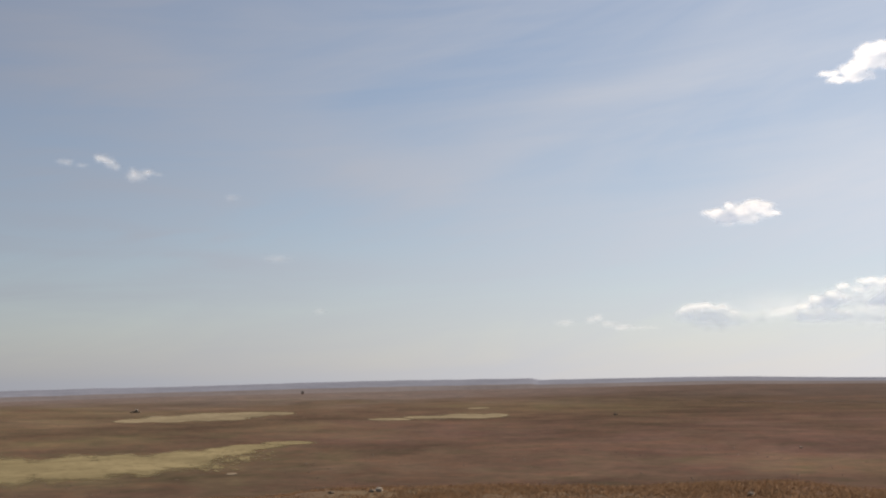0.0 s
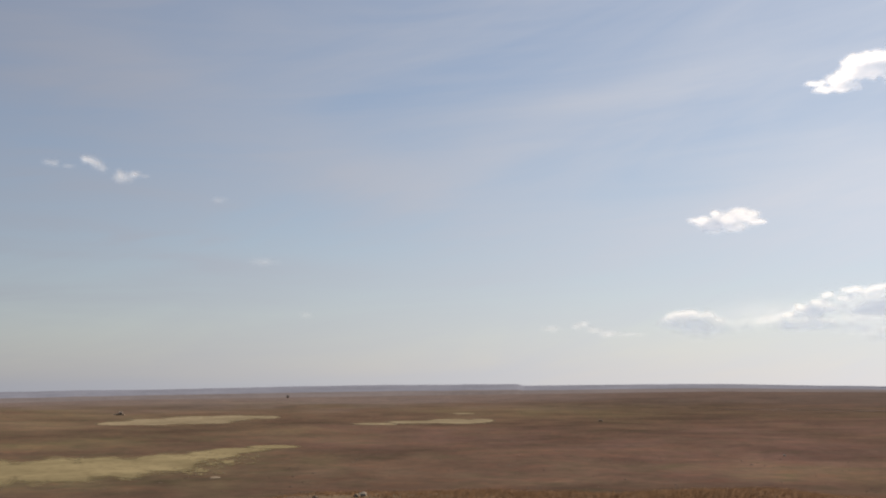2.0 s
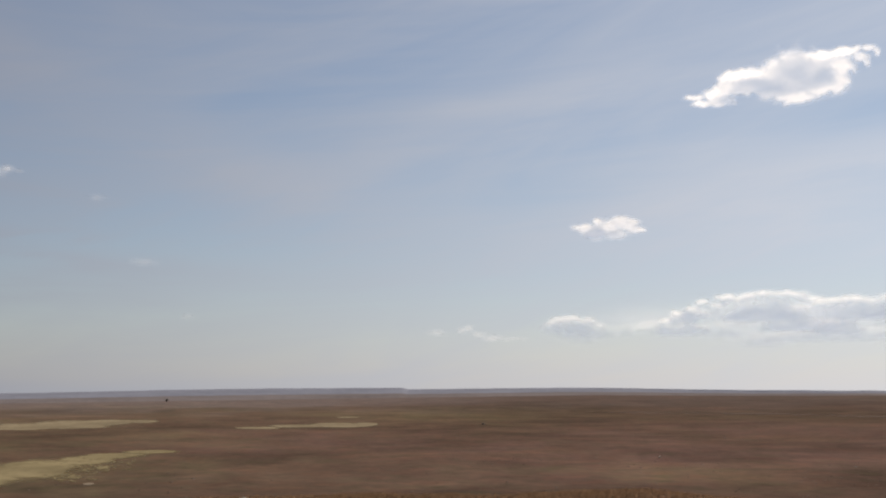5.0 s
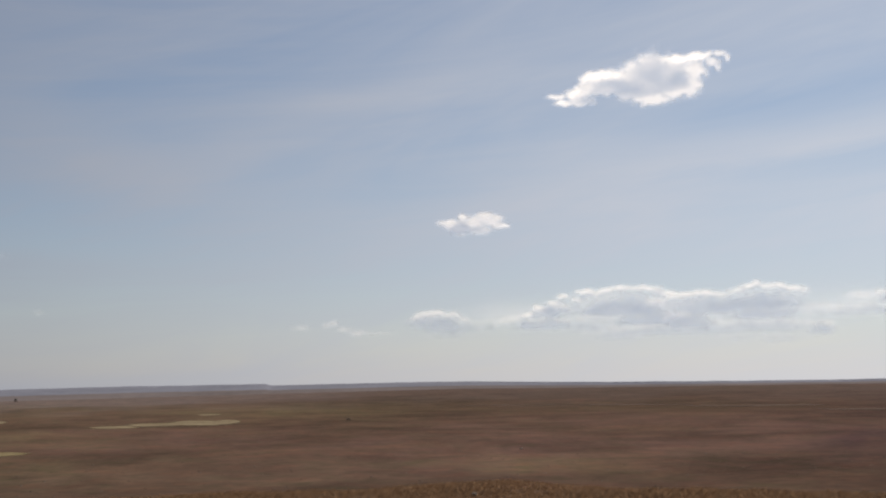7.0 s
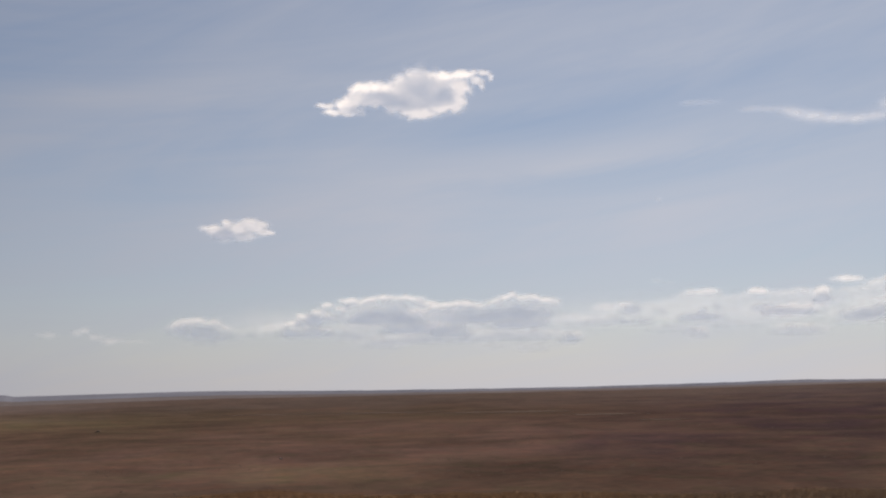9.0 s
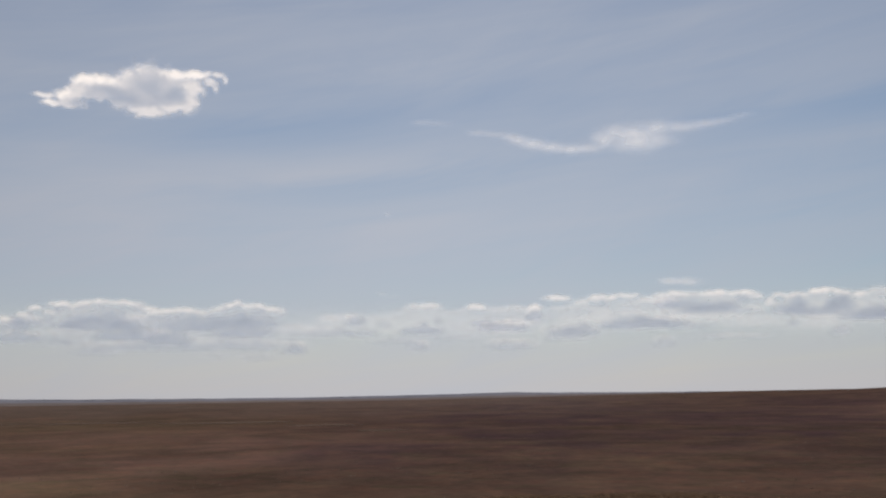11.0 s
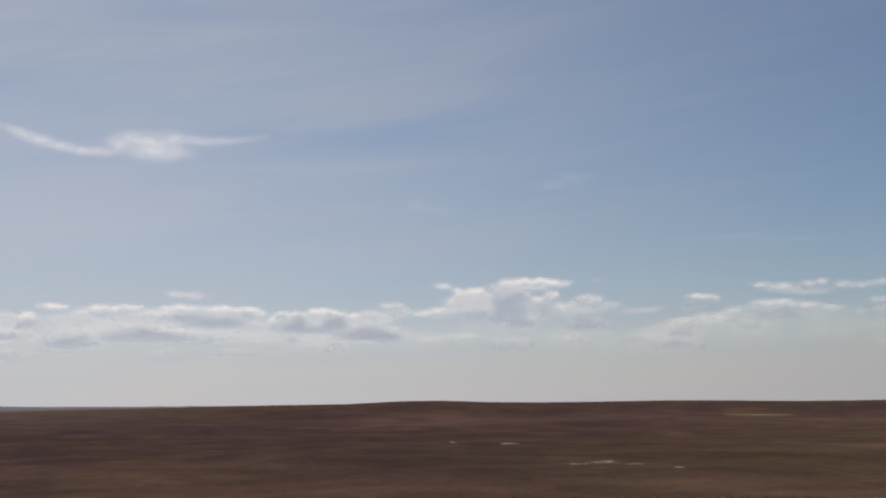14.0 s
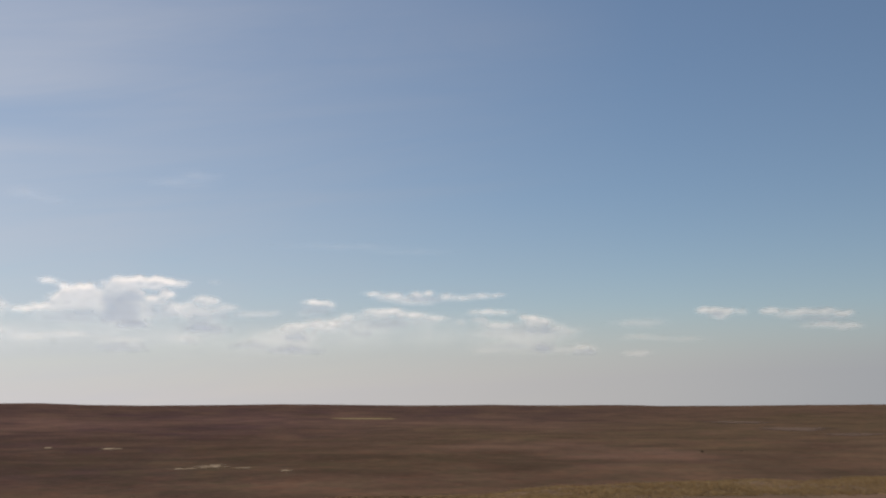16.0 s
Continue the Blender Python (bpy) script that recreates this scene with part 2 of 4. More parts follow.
def cloud_material():
    m, t, out = material("cloud_vapour")
    alpha = t.nodes.new("ShaderNodeAttribute")
    alpha.attribute_name = "cover"
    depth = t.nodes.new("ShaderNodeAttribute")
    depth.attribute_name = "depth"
    # depth holds the clouds' painted shade, from bright rim to grey base
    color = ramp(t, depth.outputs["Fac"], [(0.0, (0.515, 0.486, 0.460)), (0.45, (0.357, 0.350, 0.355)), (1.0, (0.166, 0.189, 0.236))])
    # droplets scatter sunlight to all sides, so the lie of the surface hardly counts
    geo = t.nodes.new("ShaderNodeNewGeometry")
    lean, blend = t.nodes.new("ShaderNodeVectorMath"), t.nodes.new("ShaderNodeVectorMath")
    lean.operation, blend.operation = "SCALE", "ADD"
    lean.inputs["Scale"].default_value = 0.22
    t.links.new(geo.outputs["Normal"], lean.inputs[0])
    t.links.new(lean.outputs[0], blend.inputs[0])
    blend.inputs[1].default_value = heading(SUN_AZ, SUN_EL)
    scatter = t.nodes.new("ShaderNodeBsdfDiffuse")
    t.links.new(color, scatter.inputs[0])
    t.links.new(blend.outputs[0], scatter.inputs["Normal"])
    seep, both, turned = t.nodes.new("ShaderNodeBsdfTranslucent"), t.nodes.new("ShaderNodeAddShader"), t.nodes.new("ShaderNodeVectorMath")
    turned.operation = "SUBTRACT"
    turned.inputs[1].default_value = heading(SUN_AZ, SUN_EL)
    t.links.new(lean.outputs[0], turned.inputs[0])
    t.links.new(color, seep.inputs[0])
    t.links.new(turned.outputs[0], seep.inputs["Normal"])
    t.links.new(scatter.outputs[0], both.inputs[0])
    t.links.new(seep.outputs[0], both.inputs[1])
    clear, veil = t.nodes.new("ShaderNodeBsdfTransparent"), t.nodes.new("ShaderNodeMixShader")
    t.links.new(alpha.outputs["Fac"], veil.inputs[0])
    t.links.new(clear.outputs[0], veil.inputs[1])
    t.links.new(both.outputs[0], veil.inputs[2])
    t.links.new(veil.outputs[0], out.inputs[0])
    return m


def grass_material(name, tint):
    m, t, out = material(name)
    geo = t.nodes.new("ShaderNodeNewGeometry")
    color = ramp(t, geo.outputs["Random Per Island"], [(0.0, (0.22, 0.155, 0.090)), (0.35, (0.26, 0.187, 0.110)), (0.7, (0.30, 0.220, 0.132)), (1.0, (0.37, 0.285, 0.175))])
    where = t.nodes.new("ShaderNodeTexCoord").outputs["Object"]
    clump = noise_tex(t, where, 1.3, 4, 0.6, 0.5)
    color = mix_color(t, ramp(t, clump, [(0.36, (0.25, 0.25, 0.25)), (0.58, (0, 0, 0))]), color, (0.17, 0.122, 0.072))
    color = mix_color(t, 1.0, color, tint, "MULTIPLY")
    diffuse, leaf, both = t.nodes.new("ShaderNodeBsdfDiffuse"), t.nodes.new("ShaderNodeBsdfTranslucent"), t.nodes.new("ShaderNodeMixShader")
    both.inputs[0].default_value = 0.5
    t.links.new(color, diffuse.inputs[0])
    t.links.new(color, leaf.inputs[0])
    t.links.new(diffuse.outputs[0], both.inputs[1])
    t.links.new(leaf.outputs[0], both.inputs[2])
    t.links.new(both.outputs[0], out.inputs[0])
    return m


def stone_material(name, low, high):
    m, t, out = material(name)
    co = t.nodes.new("ShaderNodeTexCoord").outputs["Object"]
    wide = noise_tex(t, co, 2.5, 5, 0.6, 0.4)
    fine = noise_tex(t, co, 18.0, 4, 0.6)
    color = mix_color(t, ramp(t, fine, [(0.35, (0.6, 0.6, 0.6)), (0.6, (0, 0, 0))]), ramp(t, wide, [(0.3, low), (0.7, high)]), tuple(c * 0.5 for c in low))
    principled(t, out, color, 0.9, bump(t, fine, 0.6, 0.02), 0.2)
    return m


def leaf_material(name, low, high):
    m, t, out = material(name)
    geo = t.nodes.new("ShaderNodeNewGeometry")
    principled(t, out, ramp(t, geo.outputs["Random Per Island"], [(0.0, low), (1.0, high)]), 0.8, None, 0.2)
    return m


STEPPE = steppe_material()
STRAW = meadow_material("yellow_straw", (0.276, 0.212, 0.112), (0.158, 0.118, 0.062), 0.92)
STRAW_PALE = meadow_material("pale_straw", (0.290, 0.222, 0.134), (0.180, 0.132, 0.080), 0.88)
CLAY = meadow_material("pale_bare_clay", (0.270, 0.205, 0.140), (0.13, 0.088, 0.060))
TRACK = meadow_material("worn_track_straw", (0.150, 0.105, 0.080), (0.105, 0.072, 0.053), 0.8)
# ridge and rise colours have the haze of distance painted in
RIDGE = ridge_material("far_ridge_haze_grey", (0.198, 0.192, 0.212), (0.160, 0.156, 0.174), (0.228, 0.216, 0.226))
RISE = ridge_material("far_rise_haze_grey", (0.168, 0.137, 0.126), (0.138, 0.112, 0.103), (0.192, 0.156, 0.140))
CLOUD = cloud_material()
GRASS_BROWN = grass_material("brown_grass_blades", (1.0, 0.80, 0.72))
GRASS_DARK = grass_material("dark_brown_grass_blades", (0.84, 0.74, 0.76))
GRASS_YELLOW = grass_material("yellow_grass_blades", (1.22, 1.13, 0.92))
STONE_BROWN = stone_material("brown_stone", (0.17, 0.115, 0.07), (0.36, 0.27, 0.18))
STONE_PALE = stone_material("pale_stone", (0.30, 0.235, 0.165), (0.48, 0.385, 0.28))
STONE_DARK = stone_material("dark_stone", (0.13, 0.088, 0.058), (0.24, 0.170, 0.115))
LEAF = leaf_material("dark_scrub_leaf", (0.065, 0.050, 0.032), (0.125, 0.094, 0.058))
TUSSOCK = leaf_material("brown_tussock", (0.055, 0.036, 0.024), (0.120, 0.078, 0.050))
BARK = stone_material("scrub_bark", (0.05, 0.04, 0.03), (0.12, 0.09, 0.07))


# ---- fields of noise ----
def lattice(seed, n=256):
    return np.random.RandomState(seed).rand(n, n)


LATTICES = [lattice(s) for s in range(8)]


def value_noise(x, y, seed=0):
    """Smooth noise, 0 to 1, over arrays of coordinates."""
    g = LATTICES[seed % 8]
    xi, yi = np.floor(x).astype(int), np.floor(y).astype(int)
    fx, fy = x - xi, y - yi
    fx, fy = fx ** 3 * (fx * (fx * 6 - 15) + 10), fy ** 3 * (fy * (fy * 6 - 15) + 10)
    x0, x1, y0, y1 = xi % 256, (xi + 1) % 256, yi % 256, (yi + 1) % 256
    return (g[x0, y0] * (1 - fx) + g[x1, y0] * fx) * (1 - fy) + (g[x0, y1] * (1 - fx) + g[x1, y1] * fx) * fy


def fbm(x, y, seed=0, octaves=5, gain=0.5):
    """Layered noise, about -1 to 1."""
    total, amp, norm = 0.0, 1.0, 0.0
    for i in range(octaves):
        total = total + amp * (value_noise(x * 2 ** i + 17.3 * i, y * 2 ** i + 9.1 * i, seed + i) * 2 - 1)
        norm, amp = norm + amp, amp * gain
    return total / norm * 1.6


def smooth(a, b, x):
    s = np.clip((x - a) / (b - a), 0, 1)
    return s * s * (3 - 2 * s)


def mesh_object(name, verts, faces, mat, parent=None, shade=True):
    me = bpy.data.meshes.new(name)
    me.from_pydata(np.asarray(verts).tolist(), [], np.asarray(faces).tolist())
    me.materials.append(mat)
    if shade:
        me.polygons.foreach_set("use_smooth", np.ones(len(me.polygons), bool))
    me.update()
    ob = new(name, me)
    if parent is not None:
        ob.parent = parent
    return ob


def part(name, bm, mat, parent, label=""):
    me = bpy.data.meshes.new(name)
    bm.to_mesh(me)
    bm.free()
    me.materials.append(mat)
    ob = new(name, me)
    ob.parent = parent
    return tagged(ob, label)


# ---- the land ----
CREST_AZ = [-180, -40, -23, -3, 18, 30, 40, 52, 70, 84, 95, 99, 103, 108, 116, 130, 180]
CREST_R = [16, 14.9, 15.0, 17.0, 17.6, 16.8, 16.4, 17.6, 17.8, 19.0, 20.3, 22.0, 23.3, 24.2, 26.0, 24, 16]
# elevation of the near hills' skyline, in degrees, by compass angle
HILL_AZ = [-180.0, -60.0, -26.0, -15.0, -5.0, 5.0, 16.0, 24.0, 34.0, 42.02, 48.07, 55.13, 60.13, 64.13, 66.13, 67.63, 69.13, 71.63, 74.13, 77.13, 81.13, 84.13, 87.13, 90.13, 93.13, 95.63, 98.13, 103.13, 105.13, 110.13, 116.13, 130.13, 180.13]
HILL_EL = [-0.6, -0.835, -0.959, -0.735, -0.616, -0.476, -0.323, -0.356, -0.318, -0.3, -0.215, -0.121, -0.017, 0.01, 0.026, 0.095, 0.161, 0.166, 0.068, 0.031, 0.052, 0.074, 0.045, -0.014, -0.018, 0.007, -0.045, -0.03, -0.095, -0.089, -0.053, -0.093, -0.6]
PLAIN = -11.0


def land(az, r):
    """Height of the ground by compass angle and distance."""
    a, r = np.asarray(az, float), np.asarray(r, float)
    x, y = r * np.sin(np.radians(a)), r * np.cos(np.radians(a))
    rc = np.interp(a, CREST_AZ, CREST_R) + 0.8 * fbm(a * 0.11, a * 0 + 3.3, 2, 3)
    q = np.logaddexp(0, (r - rc) / 0.6) * 0.6
    z = PLAIN * (1 - np.exp(-q / 36.0))
    top = EYE + 1500 * np.tan(np.radians(np.interp(a, HILL_AZ, HILL_EL)))
    z = z + (top - PLAIN) * smooth(350, 1500, r) - 22 * smooth(1550, 2300, r)
    z = z + 0.45 * fbm(x / 60, y / 60, 1, 4) * smooth(60, 200, r) * (1 - smooth(900, 1400, r) * 0.5)
    z = z + 1.5 * fbm(x / 320 + 5, y / 320, 3, 3) * smooth(150, 500, r) * (1 - smooth(1100, 1450, r))
    z = z + 0.05 * fbm(x / 1.6, y / 1.6, 4, 4) * (1 - smooth(30, 60, r))
    return z


def polar(az, r, z):
    return np.stack([r * np.sin(np.radians(az)), r * np.cos(np.radians(az)), z], -1)


def grid_faces(rows, cols, keep=None, wrap=False):
    i, j = np.meshgrid(np.arange(rows - 1), np.arange(cols if wrap else cols - 1), indexing="ij")
    k = (j + 1) % cols
    f = np.stack([i * cols + j, i * cols + k, (i + 1) * cols + k, (i + 1) * cols + j], -1).reshape(-1, 4)
    return f if keep is None else f[keep.reshape(-1)[f].all(1)]


GRID_AZ = np.concatenate([np.arange(-180, -30, 3.0), np.arange(-30, 122, 0.25), np.arange(122, 180, 3.0)])
GRID_R = np.concatenate([np.linspace(0.0, 12, 14), np.arange(12.4, 30, 0.35), np.geomspace(30.5, 4900, 190)])
GRID_Z = land(*np.meshgrid(GRID_AZ, GRID_R))


def on_ground(az, r):
    """Height of the ground sheet as it is meshed."""
    i = np.clip(np.searchsorted(GRID_R, r) - 1, 0, len(GRID_R) - 2)
    j = np.clip(np.searchsorted(GRID_AZ, az) - 1, 0, len(GRID_AZ) - 2)
    a = np.clip((r - GRID_R[i]) / (GRID_R[i + 1] - GRID_R[i]), 0, 1)
    b = np.clip((az - GRID_AZ[j]) / (GRID_AZ[j + 1] - GRID_AZ[j]), 0, 1)
    return (GRID_Z[i, j] * (1 - a) + GRID_Z[i + 1, j] * a) * (1 - b) + (GRID_Z[i, j + 1] * (1 - a) + GRID_Z[i + 1, j + 1] * a) * b


def distance_at(az, el):
    """Distance at which a line of sight below the horizon meets the ground beyond the near crest."""
    r = np.geomspace(90, 1500, 1500)
    below = EYE + r * math.tan(math.radians(el)) < land(np.full_like(r, az), r)
    return float(r[np.argmax(below)]) if below.any() else 1480.0


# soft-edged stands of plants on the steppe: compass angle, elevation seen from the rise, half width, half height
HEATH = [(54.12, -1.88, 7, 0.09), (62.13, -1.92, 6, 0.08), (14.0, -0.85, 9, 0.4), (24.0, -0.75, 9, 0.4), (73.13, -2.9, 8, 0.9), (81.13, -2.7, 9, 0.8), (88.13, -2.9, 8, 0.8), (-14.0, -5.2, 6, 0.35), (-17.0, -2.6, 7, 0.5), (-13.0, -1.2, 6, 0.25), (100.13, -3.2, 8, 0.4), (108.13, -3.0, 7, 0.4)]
HERBS = [(17.0, -4.3, 12, 0.9), (16.5, -2.6, 5, 0.3), (0.0, -3.0, 9, 0.6), (10.0, -3.3, 7, 0.5), (-2.0, -2.4, 6, 0.25), (72.13, -0.9, 9, 0.4), (84.13, -0.85, 9, 0.4), (95.13, -1.0, 8, 0.35), (98.13, -2.4, 7, 0.4), (104.13, -2.9, 6, 0.4), (33.0, -2.6, 9, 0.5), (29, -3.6, 10, 1.0), (20, -3.4, 9, 0.8), (26, -2.2, 10, 0.6)]
BLEACHED = [(-3.0, -4.7, 7, 0.5), (6.0, -4.8, 6, 0.45), (-22.0, -2.0, 6, 0.25), (-6.0, -1.5, 8, 0.3), (-16.0, -1.5, 6, 0.25), (2.0, -1.3, 6, 0.2)]


SEDGE = [(96.13, -2.4, 9, 2.0), (107.13, -2.6, 11, 2.2), (117.13, -1.6, 9, 1.4), (88.13, -3.2, 8, 1.0), (24.0, -1.6, 8, 0.6), (12.0, -1.2, 8, 0.4), (81, -3.3, 10, 0.9)]
# no plant: the sunward ground's darker, purplish look, painted into the soil colour
SUNWARD = [(39.0, -3.3, 7, 1.4), (49, -2.5, 14, 2.6), (62.13, -2.0, 18, 2.4), (74.13, -3.2, 12, 1.4), (80, -1.0, 16, 1.3), (94, -0.8, 14, 0.8), (70, -1.2, 14, 1.6)]
OLIVE = [(-22.0, -2.4, 12, 2.0), (-16.0, -4.6, 12, 1.2), (-12.0, -1.2, 12, 0.5), (114.13, -4.6, 9, 0.4), (-20, -2.9, 10, 0.6), (-9, -2.7, 8, 0.5), (-20, -5.3, 9, 0.4), (6, -1.5, 8, 0.4), (18, -4.6, 8, 0.6)]


def stands(az, r, lobes, seed):
    """How densely a kind of plant, or the painted sunward tint, lies, 0 to 1."""
    w = np.log(np.maximum(r, 12.0))
    u, v = az + 1.6 * fbm(az * 0.3, w * 5, seed, 3), w + 0.10 * fbm(az * 0.25 + 9, w * 4, seed + 2, 3)
    thick = 0.0
    for a, e, hw, he in lobes:
        near, far = distance_at(a, e - he), distance_at(a, e + he)
        q = ((u - a) / hw) ** 2 + ((v - math.log(near * far) / 2) / max(0.05, math.log(far / near) / 2)) ** 2
        thick = np.maximum(thick, np.exp(-1.3 * q))
    return np.clip(thick * (0.8 + 0.4 * fbm(az * 0.5, w * 11, seed + 3, 3, 0.45)), 0, 1)


def build_ground():
    az, r = GRID_AZ, GRID_R
    v = polar(*np.meshgrid(az, r), GRID_Z).reshape(-1, 3)
    f = grid_faces(len(r), len(az), wrap=True)[:, ::-1]
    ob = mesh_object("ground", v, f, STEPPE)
    A, R2 = np.meshgrid(az, r)
    for key, lobes, seed in (("heath", HEATH, 1), ("herbs", HERBS, 2), ("bleached", BLEACHED, 3), ("sunward_tint", SUNWARD, 4), ("olive", OLIVE, 0), ("sedge", SEDGE, 2)):
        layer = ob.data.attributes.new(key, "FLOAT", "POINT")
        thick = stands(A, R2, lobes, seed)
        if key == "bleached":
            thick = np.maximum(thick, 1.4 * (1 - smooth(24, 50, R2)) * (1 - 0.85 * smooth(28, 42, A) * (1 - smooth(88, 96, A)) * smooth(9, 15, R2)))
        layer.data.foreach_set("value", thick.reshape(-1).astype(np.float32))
    # haze of distance, painted as a pale tint over the far plain
    layer = ob.data.attributes.new("far_haze", "FLOAT", "POINT")
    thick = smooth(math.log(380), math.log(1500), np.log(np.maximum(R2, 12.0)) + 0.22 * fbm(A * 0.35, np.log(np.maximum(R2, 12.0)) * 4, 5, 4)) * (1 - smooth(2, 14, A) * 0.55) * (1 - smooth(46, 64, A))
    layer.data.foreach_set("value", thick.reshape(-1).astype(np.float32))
    tagged(ob, "rolling brown dry steppe ground reaching the horizon", "ground", kind="structure")


build_ground()

RIDGE_AZ = [-30.0, -26.0, -23.4, -19.6, -15.0, -8.0, -5.0, -2.5, 5.05, 5.35, 10.0, 13.4, 16.0, 20.0, 24.0, 27.0, 30.0, 34.0, 37.0, 41.01, 45.04, 48.07, 50.09, 53.62, 58.13, 62.13, 66.13]
RIDGE_EL = [-0.409, -0.349, -0.309, -0.222, -0.185, -0.027, 0.024, 0.055, 0.102, 0.013, 0.056, 0.092, 0.098, 0.022, -0.043, -0.053, -0.073, -0.084, -0.073, -0.031, 0.026, 0.072, 0.02, -0.004, -0.011, -0.035, -0.084]


def distant_ridge(label, a0, a1, near, far, mat, share=1.0):
    """A long low rise of the land, kilometres off, that ends in a soft brow."""
    az = np.arange(a0, a1, 0.08)
    s = np.linspace(0, 1, 26)
    A, S = np.meshgrid(az, s)
    sky_el = np.interp(A, RIDGE_AZ, RIDGE_EL) * share + np.interp(A, HILL_AZ, HILL_EL) * (1 - share)
    brow = EYE + far * np.tan(np.radians(sky_el + 0.012 * fbm(A * 0.9, A * 0 + 1.5, 5, 4)))
    Rr = near + (far * 1.04 - near) * S
    fade = smooth(a0, a0 + 1.2, A) * (1 - smooth(a1 - 1.2, a1, A))
    z = -36 + (brow + 36) * smooth(0, 0.93, S) * fade + 1.2 * fbm(A * 1.5, S * 7, 6, 4) * smooth(0.02, 0.3, S) * (1 - smooth(0.7, 0.9, S))
    z = np.where(S > 0.97, -40, z)
    ob = mesh_object("distant_ridge", polar(A, Rr, z).reshape(-1, 3), grid_faces(len(s), len(az))[:, ::-1], mat)
    tagged(ob, label, "ridge", kind="structure")


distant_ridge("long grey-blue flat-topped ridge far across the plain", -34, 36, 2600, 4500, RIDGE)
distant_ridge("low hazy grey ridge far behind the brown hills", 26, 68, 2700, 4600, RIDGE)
# added rise: its colour steps the haze between plain and far ridge
distant_ridge("low grey-brown rise added to step the haze", -34, 58, 1650, 2500, RISE, 0.45)


# ---- clouds ----
def blurred(field, times):
    for _ in range(times):
        padded = np.pad(field, 2, mode="edge")
        field = sum(padded[i:i + field.shape[0], 2:-2] for i in range(5)) / 5
        padded = np.pad(field, 2, mode="edge")
        field = sum(padded[2:-2, i:i + field.shape[1]] for i in range(5)) / 5
    return field


def cloud(label, lobes, away, soft=0.34, cover=0.96, belly=0.3, rag=0.42, seed=0, step=0.045, flat=0.0, swell=1.42, name="cloud", folds=(), rim=0.26, inner=0.82, torn=1.0, around=0.85, mottle=1.0):
    """A body of vapour made of lobes (compass angle, elevation, half width, half height, weight) at a distance, closed
    in front and behind.
    Its upper rim is painted bright to the depth rim; under it the vapour is thinner by inner and, as painted shade,
    greyer by belly."""
    lobes = [(b[0], b[1], b[2] * swell, b[3] * swell, b[4] if len(b) > 4 else 1.0) for b in lobes]
    # the grey folds lie in pale vapour of their own
    lobes += [(f[0], f[1] + 0.25 * f[3], f[2] * 1.45, f[3] * 1.9, around * (f[4] if len(f) > 4 else 1.0)) for f in folds]
    low, high = min(b[1] - b[3] for b in lobes), max(b[1] + b[3] for b in lobes)
    spread = lobes + [(b[0], b[1], b[2] * 1.5, b[3] * 1.5) for b in folds]
    u = np.arange(min(b[0] - 1.35 * b[2] for b in spread), max(b[0] + 1.35 * b[2] for b in spread), step)
    v = np.arange(min(b[1] - 1.4 * b[3] for b in spread), max(b[1] + 1.4 * b[3] for b in spread), step)
    U, V = np.meshgrid(u, v)
    wu = U + torn * (0.08 * fbm(U * 2.1 + seed, V * 3.0, seed, 3) + 0.035 * fbm(U * 8.0 + seed, V * 10.0, seed + 1, 4, 0.6))
    wv = V + torn * (0.05 * fbm(U * 2.1 + 40 + seed, V * 3.0, seed + 2, 3) + 0.030 * fbm(U * 7.0 + 31 + seed, V * 11.0, seed + 3, 4, 0.6))
    total, weighed = np.full(U.shape, 1e-6), np.full(U.shape, 1e-6)
    for a, e, ru, rv, w in lobes:
        q = np.sqrt(((wu - a) / ru) ** 2 + ((wv - e) / rv) ** 2)
        bulk = np.expm1(9 * np.clip(1.25 - q, 0, None))
        total, weighed = total + bulk, weighed + bulk * min(w, 1.0)
    d0 = np.log1p(total) / 9 - 0.25
    share = blurred(weighed / total, 2)
    n = fbm(U * 3.0 + seed * 3.7, V * 4.4, seed + 1, 5, 0.56)
    billow = 1 - np.abs(fbm(U * 1.7 + seed * 1.3 + 0.3 * n, V * 2.8, seed + 3, 4, 0.5))
    knob = 1 - np.abs(fbm(U * 4.6 + seed * 2.1 + 0.4 * n, V * 5.0, seed + 6, 2, 0.5))
    d = d0 + rag * (0.30 * n + 0.22 * (billow - 0.65) + 0.26 * (knob - 0.68)) * np.exp(-1.2 * np.clip(d0, 0, None))
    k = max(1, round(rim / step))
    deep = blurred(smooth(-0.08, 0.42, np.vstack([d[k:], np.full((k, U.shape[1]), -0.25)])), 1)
    # shade of the cloud folds, painted grey: round above, flat below
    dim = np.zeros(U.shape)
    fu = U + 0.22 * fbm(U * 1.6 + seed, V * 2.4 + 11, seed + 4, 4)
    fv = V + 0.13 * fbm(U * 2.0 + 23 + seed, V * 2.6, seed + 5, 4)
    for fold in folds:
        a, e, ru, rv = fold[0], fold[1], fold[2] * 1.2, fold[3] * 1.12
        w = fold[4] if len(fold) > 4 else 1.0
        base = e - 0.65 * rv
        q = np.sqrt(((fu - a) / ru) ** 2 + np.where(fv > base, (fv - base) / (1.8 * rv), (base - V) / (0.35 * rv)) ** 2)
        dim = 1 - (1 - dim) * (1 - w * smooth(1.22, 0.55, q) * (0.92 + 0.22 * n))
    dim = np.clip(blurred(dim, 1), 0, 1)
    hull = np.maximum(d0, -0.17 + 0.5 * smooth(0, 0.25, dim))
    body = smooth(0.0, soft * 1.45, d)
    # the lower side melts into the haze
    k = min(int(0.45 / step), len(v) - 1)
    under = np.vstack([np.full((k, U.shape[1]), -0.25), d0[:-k]])
